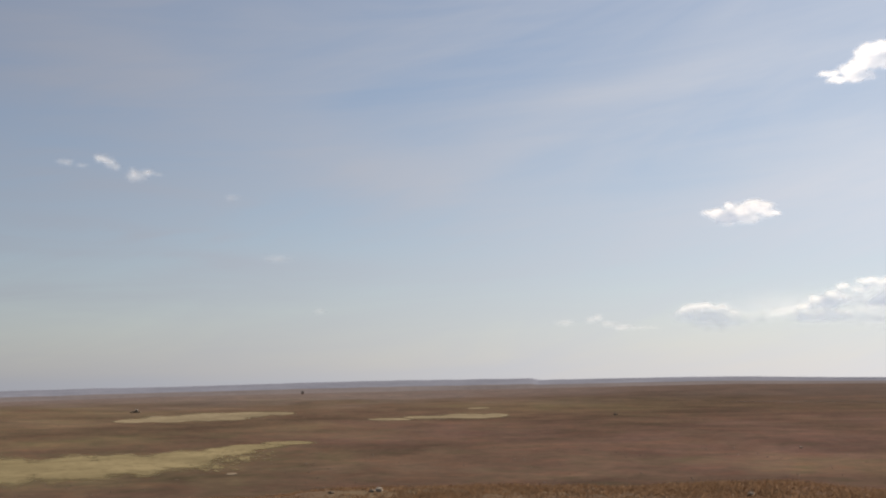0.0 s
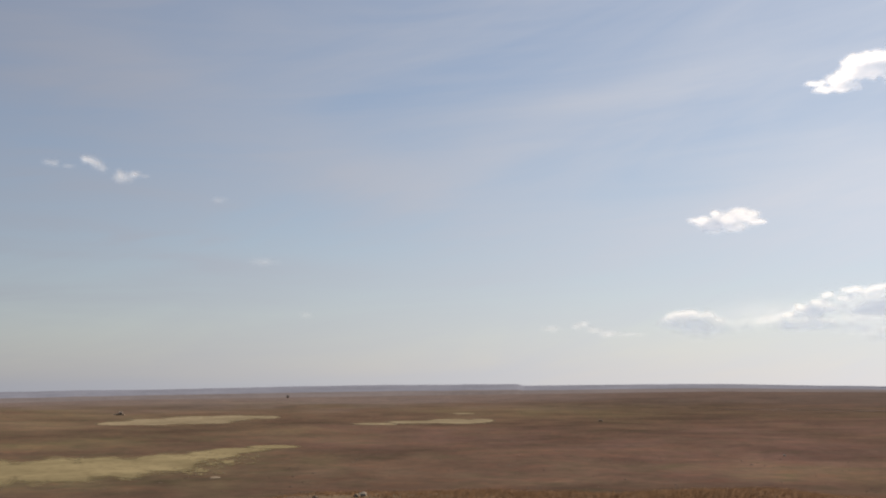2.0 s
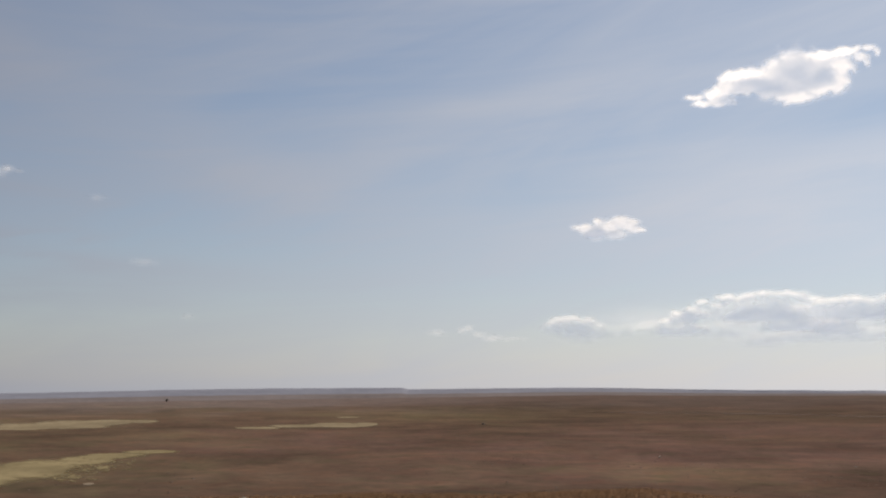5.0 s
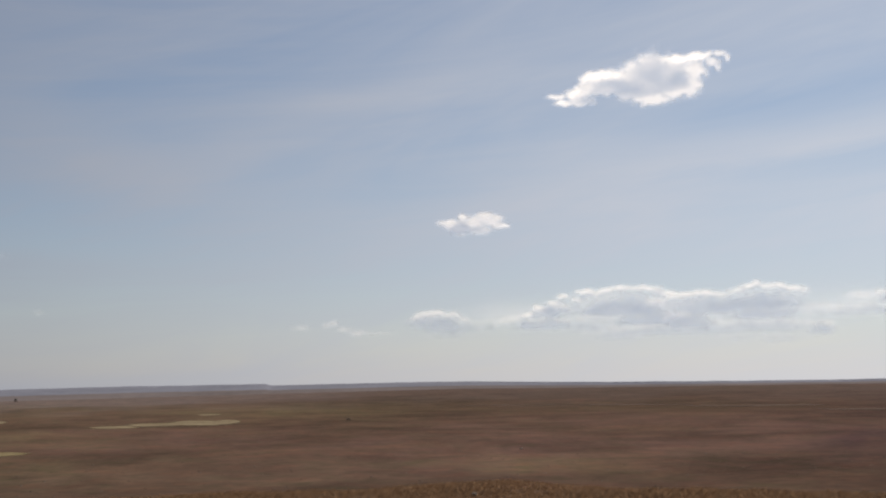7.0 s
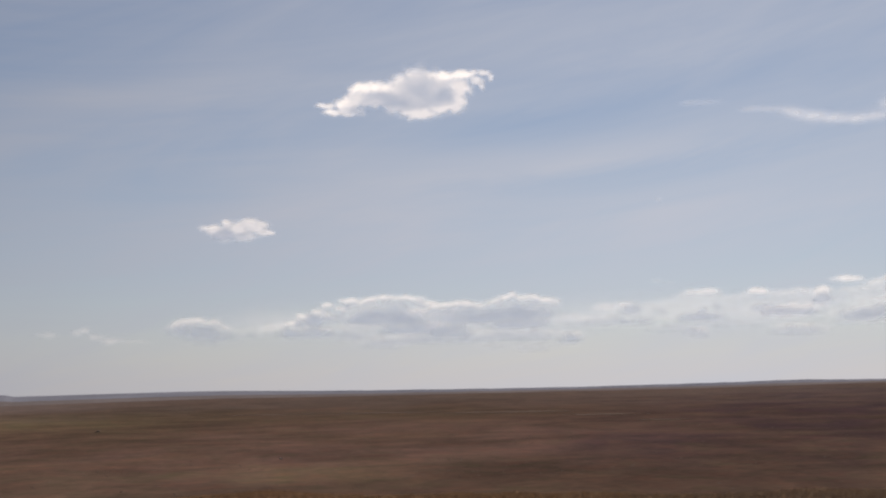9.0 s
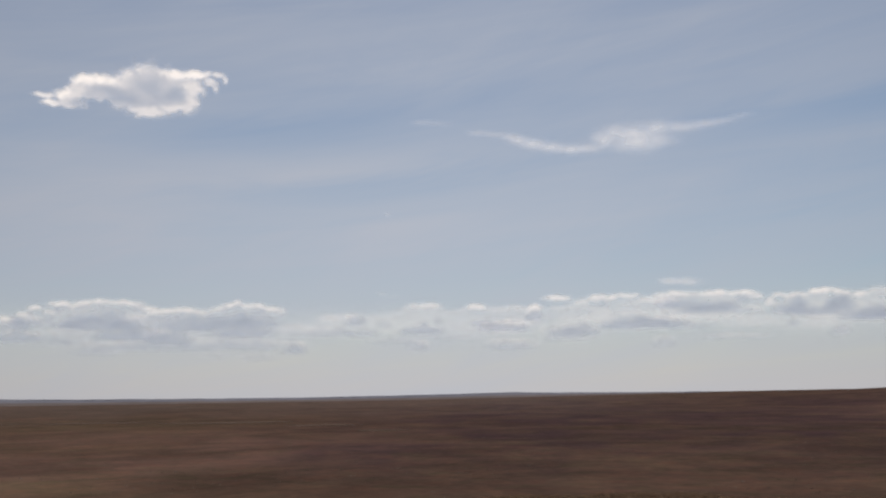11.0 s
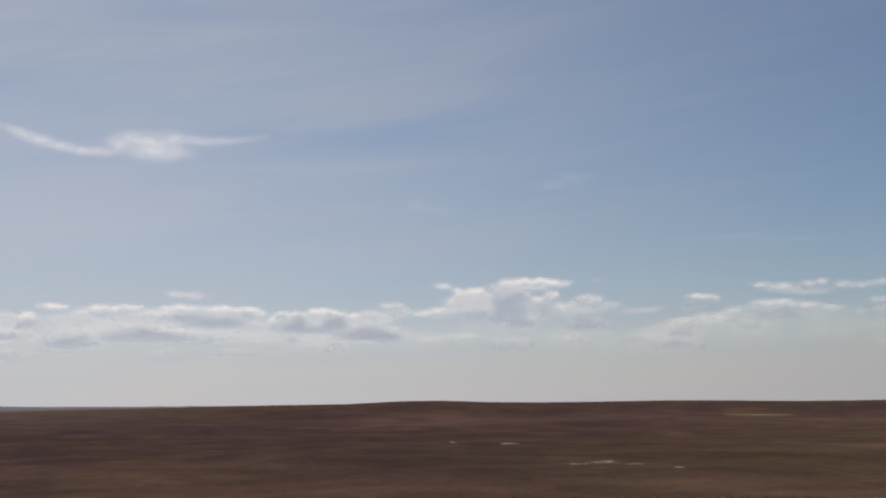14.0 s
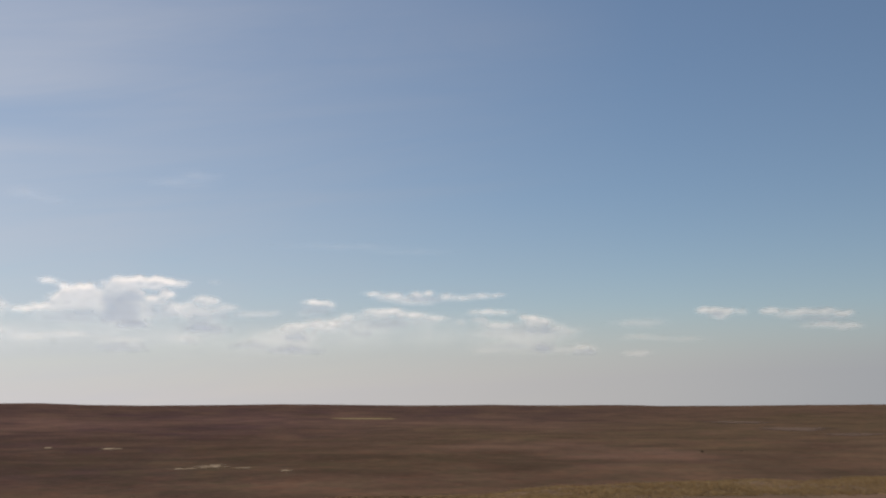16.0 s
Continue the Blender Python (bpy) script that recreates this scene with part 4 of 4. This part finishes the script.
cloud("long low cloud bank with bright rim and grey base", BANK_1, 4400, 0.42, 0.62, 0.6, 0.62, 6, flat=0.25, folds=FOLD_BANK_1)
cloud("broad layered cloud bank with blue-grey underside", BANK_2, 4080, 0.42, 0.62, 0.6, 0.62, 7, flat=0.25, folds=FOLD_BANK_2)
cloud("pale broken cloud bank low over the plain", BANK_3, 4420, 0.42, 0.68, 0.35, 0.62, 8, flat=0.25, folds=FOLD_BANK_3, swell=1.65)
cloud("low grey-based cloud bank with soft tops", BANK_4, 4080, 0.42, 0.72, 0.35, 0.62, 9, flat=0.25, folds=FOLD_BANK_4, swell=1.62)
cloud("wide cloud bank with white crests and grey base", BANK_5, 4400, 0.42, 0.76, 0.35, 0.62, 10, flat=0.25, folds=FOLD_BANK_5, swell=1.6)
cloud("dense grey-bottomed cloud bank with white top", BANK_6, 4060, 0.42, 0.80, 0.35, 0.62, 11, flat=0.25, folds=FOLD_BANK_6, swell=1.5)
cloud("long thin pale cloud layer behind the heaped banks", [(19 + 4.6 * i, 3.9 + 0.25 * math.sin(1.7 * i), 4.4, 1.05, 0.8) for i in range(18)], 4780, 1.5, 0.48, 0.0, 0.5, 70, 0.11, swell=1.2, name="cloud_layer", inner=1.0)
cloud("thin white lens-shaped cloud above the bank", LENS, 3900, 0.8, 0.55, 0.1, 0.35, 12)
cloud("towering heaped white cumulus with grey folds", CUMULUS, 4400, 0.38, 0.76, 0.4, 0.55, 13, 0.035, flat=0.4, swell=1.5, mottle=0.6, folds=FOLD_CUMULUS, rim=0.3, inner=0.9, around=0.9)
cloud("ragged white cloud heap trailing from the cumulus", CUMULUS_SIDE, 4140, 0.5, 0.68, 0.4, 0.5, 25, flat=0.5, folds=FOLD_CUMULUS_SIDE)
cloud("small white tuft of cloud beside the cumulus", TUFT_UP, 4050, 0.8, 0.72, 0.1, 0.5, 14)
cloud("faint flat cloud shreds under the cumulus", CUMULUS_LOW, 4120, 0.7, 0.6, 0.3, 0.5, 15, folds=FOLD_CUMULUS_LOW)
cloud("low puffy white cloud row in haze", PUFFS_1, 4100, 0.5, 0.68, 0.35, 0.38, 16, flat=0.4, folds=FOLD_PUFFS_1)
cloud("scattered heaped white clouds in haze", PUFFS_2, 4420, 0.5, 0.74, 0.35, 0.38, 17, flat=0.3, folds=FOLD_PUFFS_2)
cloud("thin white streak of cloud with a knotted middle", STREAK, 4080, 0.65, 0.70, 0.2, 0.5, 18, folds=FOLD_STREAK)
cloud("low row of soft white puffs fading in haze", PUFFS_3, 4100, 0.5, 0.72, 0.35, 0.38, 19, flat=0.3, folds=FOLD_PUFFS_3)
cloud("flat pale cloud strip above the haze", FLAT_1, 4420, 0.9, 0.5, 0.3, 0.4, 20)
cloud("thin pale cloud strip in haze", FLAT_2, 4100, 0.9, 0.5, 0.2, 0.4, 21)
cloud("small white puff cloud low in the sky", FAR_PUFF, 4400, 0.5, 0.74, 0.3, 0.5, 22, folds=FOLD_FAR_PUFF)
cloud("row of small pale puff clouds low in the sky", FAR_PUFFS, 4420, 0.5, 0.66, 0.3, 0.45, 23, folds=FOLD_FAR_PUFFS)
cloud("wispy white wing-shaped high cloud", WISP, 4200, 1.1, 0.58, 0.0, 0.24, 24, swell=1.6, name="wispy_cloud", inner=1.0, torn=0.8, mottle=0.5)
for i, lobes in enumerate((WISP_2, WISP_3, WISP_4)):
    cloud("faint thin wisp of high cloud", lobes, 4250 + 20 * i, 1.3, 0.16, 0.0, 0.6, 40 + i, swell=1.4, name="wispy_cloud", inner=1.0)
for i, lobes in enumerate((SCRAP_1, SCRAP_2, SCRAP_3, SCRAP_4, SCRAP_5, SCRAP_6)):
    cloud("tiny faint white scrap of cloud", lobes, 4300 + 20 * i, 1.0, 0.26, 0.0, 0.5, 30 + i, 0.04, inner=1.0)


# ---- pale meadows, clay pans and the track ----
def ground_patch(name, label, lobes, mat, rise, rag=0.5, seed=0, category="grass", step=0.05, fade=0.25, fret=0.8):
    """A low sheet of dry grass or bare clay with a ragged edge, lying on the ground. Lobes: angle, elevation, half width, half height."""
    spots = []
    for az, el, hw, hh in lobes:
        r0, r1 = distance_at(az, el - hh), distance_at(az, el + hh)
        spots.append((az, math.log(r0 * r1) / 2, hw, max(0.02, math.log(r1 / r0) / 2)))
    u = np.arange(min(s[0] - 1.5 * s[2] for s in spots), max(s[0] + 1.5 * s[2] for s in spots), step)
    lo, hi = min(s[1] - 1.6 * s[3] for s in spots), max(s[1] + 1.6 * s[3] for s in spots)
    w = np.linspace(lo, hi, max(12, int((hi - lo) / 0.006)))
    U, W = np.meshgrid(u, w)
    d = np.full(U.shape, -1.0)
    for az, lr, hw, hl in spots:
        d = np.maximum(d, 1 - np.sqrt(((U - az) / hw) ** 2 + ((W - lr) / hl) ** 2))
    d = d + rag * 0.55 * fbm(U * fret + seed, W * 16 * (1 + (fret - 0.8) * 0.6), seed, 5, 0.6)
    keep = d > 0
    Rr = np.exp(W)
    z = on_ground(U, Rr) + rise * smooth(0.0, 0.4, d) * (1 + 0.35 * fbm(U * 6, W * 60, seed + 3, 3)) + 0.03
    f = grid_faces(len(w), len(u), keep)[:, ::-1]
    v = polar(U, Rr, z).reshape(-1, 3)
    used = np.unique(f)
    at = np.zeros(len(v), int)
    at[used] = np.arange(len(used))
    ob = mesh_object(name, v[used], at[f], mat)
    layer = ob.data.attributes.new("cover", "FLOAT", "POINT")
    layer.data.foreach_set("value", smooth(0.0, fade, d).reshape(-1)[used].astype(np.float32))
    return tagged(ob, label, category, kind="stuff")


ground_patch("grass_meadow", "wide yellow dry grass meadow on the steppe", [(-26.46, -4.42, 3.28, 1.04), (-23.36, -4.4, 3.72, 0.98), (-20.1, -4.42, 3.89, 0.88), (-16.99, -4.3, 3.6, 0.78), (-14.37, -4.05, 2.81, 0.62), (-11.98, -3.69, 1.96, 0.3), (-10.47, -3.51, 1.99, 0.18), (-8.62, -3.33, 1.85, 0.12)], STRAW, 0.06, 0.32, 1, "grass", 0.05, 0.5, 0.8)
ground_patch("grass_meadow", "sparse yellow tufts fringing the wide meadow", [(-11.2, -4.05, 2.3, 0.48), (-12.6, -4.5, 2.0, 0.42)], STRAW, 0.05, 1.1, 6, "grass", 0.04, 1.3, 3.6)
ground_patch("grass_meadow", "long pale straw meadow strip on brown steppe", [(-16.77, -1.98, 1.45, 0.13), (-15.01, -1.9, 2.22, 0.23), (-12.92, -1.82, 2.56, 0.26), (-10.8, -1.76, 1.99, 0.2), (-9.11, -1.72, 1.08, 0.12)], STRAW_PALE, 0.06, 0.2, 2, "grass", 0.05, 0.4, 0.8)
ground_patch("grass_meadow", "narrow pale straw meadow strip with thin tail", [(-2.99, -2.12, 1.58, 0.09), (-0.77, -2.02, 2.06, 0.11), (1.45, -1.98, 2.06, 0.16), (2.88, -1.96, 1.01, 0.14)], STRAW_PALE, 0.06, 0.22, 3, "grass", 0.05, 0.4, 0.8)
ground_patch("grass_meadow", "thin faded straw strip on far steppe", [(1.93, -1.54, 0.83, 0.05)], STRAW_PALE, 0.08, 0.4, 4)
ground_patch("clay_pan", "pale bare clay scrape among dry grass", [(-11.7, -4.93, 0.4, 0.07)], CLAY, 0.05, 0.4, 5, "clay")
ground_patch("clay_pan", "pale cracked clay pan on dark steppe", [(78.93, -3.36, 1.2, 0.04), (80.63, -3.24, 1.15, 0.13), (82.03, -3.36, 0.8, 0.05), (84.43, -3.55, 0.5, 0.03)], CLAY, 0.03, 1.0, 6, "clay", 0.025, 0.9, 3.0)
ground_patch("clay_pan", "small pale clay spot on dark steppe", [(75.13, -2.24, 0.6, 0.05)], CLAY, 0.03, 0.9, 7, "clay", 0.03, 0.6, 3.0)
ground_patch("clay_pan", "tiny pale clay spot on dark steppe", [(72.03, -2.14, 0.3, 0.04)], CLAY, 0.03, 0.9, 1, "clay", 0.03, 0.6, 3.0)
ground_patch("grass_meadow", "thin pale straw line under the hill brow", [(88.73, -0.74, 2.1, 0.035)], STRAW, 0.08, 0.4, 2)
ground_patch("dirt_track", "faint worn pale dirt track curving over steppe", [(18.0, -1.27, 4.5, 0.04), (25.0, -1.3, 5, 0.06), (32.0, -1.4, 5, 0.06), (37.0, -1.62, 3.5, 0.06), (40.5, -1.95, 2.2, 0.06)], TRACK, 0.04, 0.3, 3, "track", fade=0.6)


ground_patch("grass_meadow", "pale olive grass strip slanting down the slope", [(109.13, -1.0, 2.5, 0.08), (112.13, -1.35, 2.6, 0.1), (115.13, -1.6, 2.6, 0.08)], TRACK, 0.15, 0.5, 5, fade=0.5)


# ---- foreground grass and stones ----
def build_grass(label, a0, a1, n, mat, seed):
    rng = np.random.RandomState(seed)
    az = rng.uniform(a0, a1, n) + rng.normal(0, 3.0, n)
    rc = np.interp(az, CREST_AZ, CREST_R)
    r = rng.uniform(0.80, 1.15, n) * rc
    x, y = r * np.sin(np.radians(az)), r * np.cos(np.radians(az))
    lush = np.clip(0.75 + 0.6 * fbm(x / 2.2, y / 2.2, 6, 4), 0.12, 1.5)
    sel = rng.rand(n) < lush
    az, r, x, y, lush = az[sel], r[sel], x[sel], y[sel], lush[sel]
    z = on_ground(az, r)
    k = 8
    m = len(x)
    base = np.stack([x, y, z], -1)[:, None, :] + np.concatenate([rng.normal(0, 0.045, (m, k, 2)), np.full((m, k, 1), -0.01)], -1)
    tall = (0.025 + 0.06 * rng.rand(m, k) ** 2) * (0.5 + 0.7 * lush[:, None])
    lean = rng.normal(0, 0.055, (m, k, 2)) + 0.02
    side = rng.uniform(0, math.pi, (m, k))
    w = 0.005 + 0.004 * rng.rand(m, k)
    off = np.stack([np.cos(side) * w, np.sin(side) * w, 0 * w], -1)
    tip = base + np.concatenate([lean, tall[..., None]], -1)
    bend = base + np.concatenate([lean * 0.35, tall[..., None] * 0.55], -1)
    v = np.stack([base - off, base + off, bend + off * 0.8, bend - off * 0.8, tip], 2).reshape(-1, 3)
    i = np.arange(m * k) * 5
    f = [(a, a + 1, a + 2, a + 3) for a in i.tolist()] + [(a + 3, a + 2, a + 4) for a in i.tolist()]
    me = bpy.data.meshes.new("dry_grass")
    me.from_pydata(v.tolist(), [], f)
    me.materials.append(mat)
    tagged(new("dry_grass", me), label, "grass", kind="stuff")


build_grass("short tufted brown dry grass along the rise", -30, 38, 28000, GRASS_BROWN, 5)
build_grass("short dark brown withered grass along the rise", 38, 93, 20000, GRASS_DARK, 7)
build_grass("short tufted yellow dry grass along the rise", 93, 126, 14000, GRASS_YELLOW, 6)


def stone(name, label, az, r, size, mat, seed, sink=0.25, lift=None):
    """A weathered stone, half sunk."""
    rng = random.Random(seed)
    bm = bmesh.new()
    bmesh.ops.create_icosphere(bm, subdivisions=3, radius=0.5)
    o = Vector((rng.random() * 9, rng.random() * 9, 0))
    for vert in bm.verts:
        p = vert.co.normalized()
        k = 1 + 0.35 * noise.noise(p * 1.3 + o) + 0.15 * noise.noise(p * 3.1 + o) + 0.05 * noise.noise(p * 8 + o)
        k *= 0.85 + 0.15 * min(1.0, 1.4 - abs(p.z))
        vert.co = Vector((p.x * size[0], p.y * size[1], p.z * size[2])) * 0.5 * k
    for face in bm.faces:
        face.smooth = rng.random() < 0.6
    me = bpy.data.meshes.new(name)
    bm.to_mesh(me)
    bm.free()
    me.materials.append(mat)
    ob = new(name, me)
    z = float(on_ground(az, r)) if lift is None else lift
    ob.location = (*polar(az, r, 0)[:2], z + size[2] * (0.5 - sink))
    ob.rotation_euler[2] = rng.uniform(0, 6.28)
    return tagged(ob, label, "stone")


stone("stone", "brown weathered stone with a pale top in dry grass", -3.62, 15.5, (0.16, 0.13, 0.09), STONE_PALE, 1)
# added second stone stands in for the first one's dark side
stone("stone", "low dark stone added as dark side of a paler one", -3.95, 15.42, (0.11, 0.10, 0.06), STONE_BROWN, 8)
stone("stone", "small dark stone half sunk in grass", -6.25, 15.3, (0.08, 0.07, 0.05), STONE_DARK, 2)
stone("stone", "small dark stone in dry yellow grass", 16.6, 15.4, (0.14, 0.11, 0.08), STONE_DARK, 3)
stone("stone", "lone pale stone out on the brown steppe", 19.24, distance_at(19.24, -3.7), (0.55, 0.5, 0.4), STONE_PALE, 4)
stone("stone", "dark stone lying on far brown steppe", 9.6, distance_at(9.6, -1.95), (1.6, 1.2, 0.8), STONE_DARK, 5)


# ---- scrub ----
def clumped_crown(rng, radius, squash, puffs=26, leaf=0.22):
    """A crown of many small leafy clumps with gaps and an uneven outline."""
    bm = bmesh.new()
    for _ in range(puffs):
        a, h, q = rng.uniform(0, 6.283), rng.random(), math.sqrt(rng.random())
        c = Vector((math.cos(a) * q * radius * (1 - 0.55 * h), math.sin(a) * q * radius * (1 - 0.55 * h), h * radius * squash))
        m = Matrix.Translation(c) @ Euler((rng.uniform(0, 6), rng.uniform(0, 6), 0)).to_matrix().to_4x4()
        made = bmesh.ops.create_icosphere(bm, subdivisions=1, radius=radius * leaf * rng.uniform(0.7, 1.3), matrix=m)
        for vert in made["verts"]:
            vert.co += Vector((rng.gauss(0, 1), rng.gauss(0, 1), rng.gauss(0, 1))) * radius * leaf * 0.22
    return bm


def bush(name, label, az, r, radius, height, seed):
    """A thorny scrub bush: a short forked trunk, limbs and a clumped crown."""
    rng = random.Random(seed)
    root = new(name)
    root.location = (*polar(az, r, 0)[:2], float(on_ground(az, r)) - 0.05)
    tagged(root, label, "bush")
    bm = bmesh.new()
    for k in range(5):
        a = k * 1.257 + rng.uniform(-0.3, 0.3)
        top = Vector((math.cos(a) * radius * 0.45, math.sin(a) * radius * 0.45, height * 0.7))
        turn = top.to_track_quat("Z", "Y").to_matrix().to_4x4()
        bmesh.ops.create_cone(bm, cap_ends=True, segments=7, radius1=radius * 0.07, radius2=radius * 0.025, depth=top.length, matrix=turn @ Matrix.Translation((0, 0, top.length / 2)))
    part("trunk", bm, BARK, root)
    crown = part("crown", clumped_crown(rng, radius, (height - 0.25 * height) / radius, 60, 0.26), LEAF, root)
    crown.location.z = height * 0.22
    return root


bush("bush", "lone dark bush standing on the far plain", -7.85, distance_at(-7.85, -0.66), 1.9, 4.2, 11)
bush("bush", "low dark round bush on the brown slope", 107.27, distance_at(107.27, -2.56), 0.4, 0.45, 12)
bush("bush", "flat dark bush on the brown slope", 109.33, distance_at(109.33, -2.50), 0.35, 0.25, 13)


def outcrop(az, r):
    """A low heap of brown boulders with one pale block on top."""
    root = new("rock_outcrop")
    root.location = (*polar(az, r, 0)[:2], float(on_ground(az, r)))
    tagged(root, "low brown rock outcrop with one pale block on top", "rock")
    for i, (x, y, size, mat) in enumerate(((-1.5, 0.1, (1.5, 1.4, 0.7), STONE_BROWN), (-0.5, -0.2, (1.7, 1.5, 1.1), STONE_DARK), (0.8, 0.2, (1.6, 1.4, 0.8), STONE_BROWN), (1.7, 0.0, (1.2, 1.1, 0.6), STONE_BROWN), (0.6, -0.3, (1.5, 1.1, 1.1), STONE_PALE))):
        ob = stone("boulder", "", 0, 1, size, mat, 20 + i, 0.2, 0.0)
        for key in ("label", "category"):
            if key in ob:
                del ob[key]
        ob.parent = root
        z = 0.7 if mat is STONE_PALE else 0.0
        ob.location = (x, y, z + size[2] * 0.3)
    root.rotation_euler[2] = radians(-az)


outcrop(-16.8, distance_at(-16.8, -1.53))


def build_tussocks():
    """Low tussocks strewn over the plain, too many to count."""
    rng = np.random.RandomState(9)
    n = 10000
    az = rng.uniform(-28, 120, n)
    r = np.exp(rng.uniform(math.log(115), math.log(700), n))
    x, y = r * np.sin(np.radians(az)), r * np.cos(np.radians(az))
    sel = rng.rand(n) < np.clip(0.45 + 0.9 * fbm(x / 45, y / 45, 2, 4), 0.03, 1)
    az, r = az[sel], r[sel]
    m = len(az)
    ring = np.arange(6) * math.pi / 3
    w, h = 0.10 + 0.20 * rng.rand(m) ** 2, 0.05 + 0.09 * rng.rand(m) ** 2
    foot = polar(az, r, on_ground(az, r) - 0.03)
    jit = 0.75 + 0.5 * rng.rand(m, 6)
    low = foot[:, None, :] + np.stack([np.cos(ring) * w[:, None] * jit, np.sin(ring) * w[:, None] * jit, np.zeros((m, 6))], -1)
    mid = foot[:, None, :] + np.stack([np.cos(ring + 0.4) * w[:, None] * jit * 0.7, np.sin(ring + 0.4) * w[:, None] * jit * 0.7, np.repeat(h[:, None] * 0.75, 6, 1)], -1)
    top = foot[:, None, :] + np.stack([rng.normal(0, 0.04, m), rng.normal(0, 0.04, m), h], -1)[:, None, :]
    v = np.concatenate([low, mid, top], 1).reshape(-1, 3)
    faces = []
    for a in (np.arange(m) * 13).tolist():
        for k in range(6):
            j = (k + 1) % 6
            faces += [(a + k, a + j, a + 6 + j), (a + k, a + 6 + j, a + 6 + k), (a + 6 + k, a + 6 + j, a + 12)]
    tagged(mesh_object("tussocks", v, faces, TUSSOCK), "scattered low brown grass tussocks over the steppe", "grass", kind="stuff")


build_tussocks()
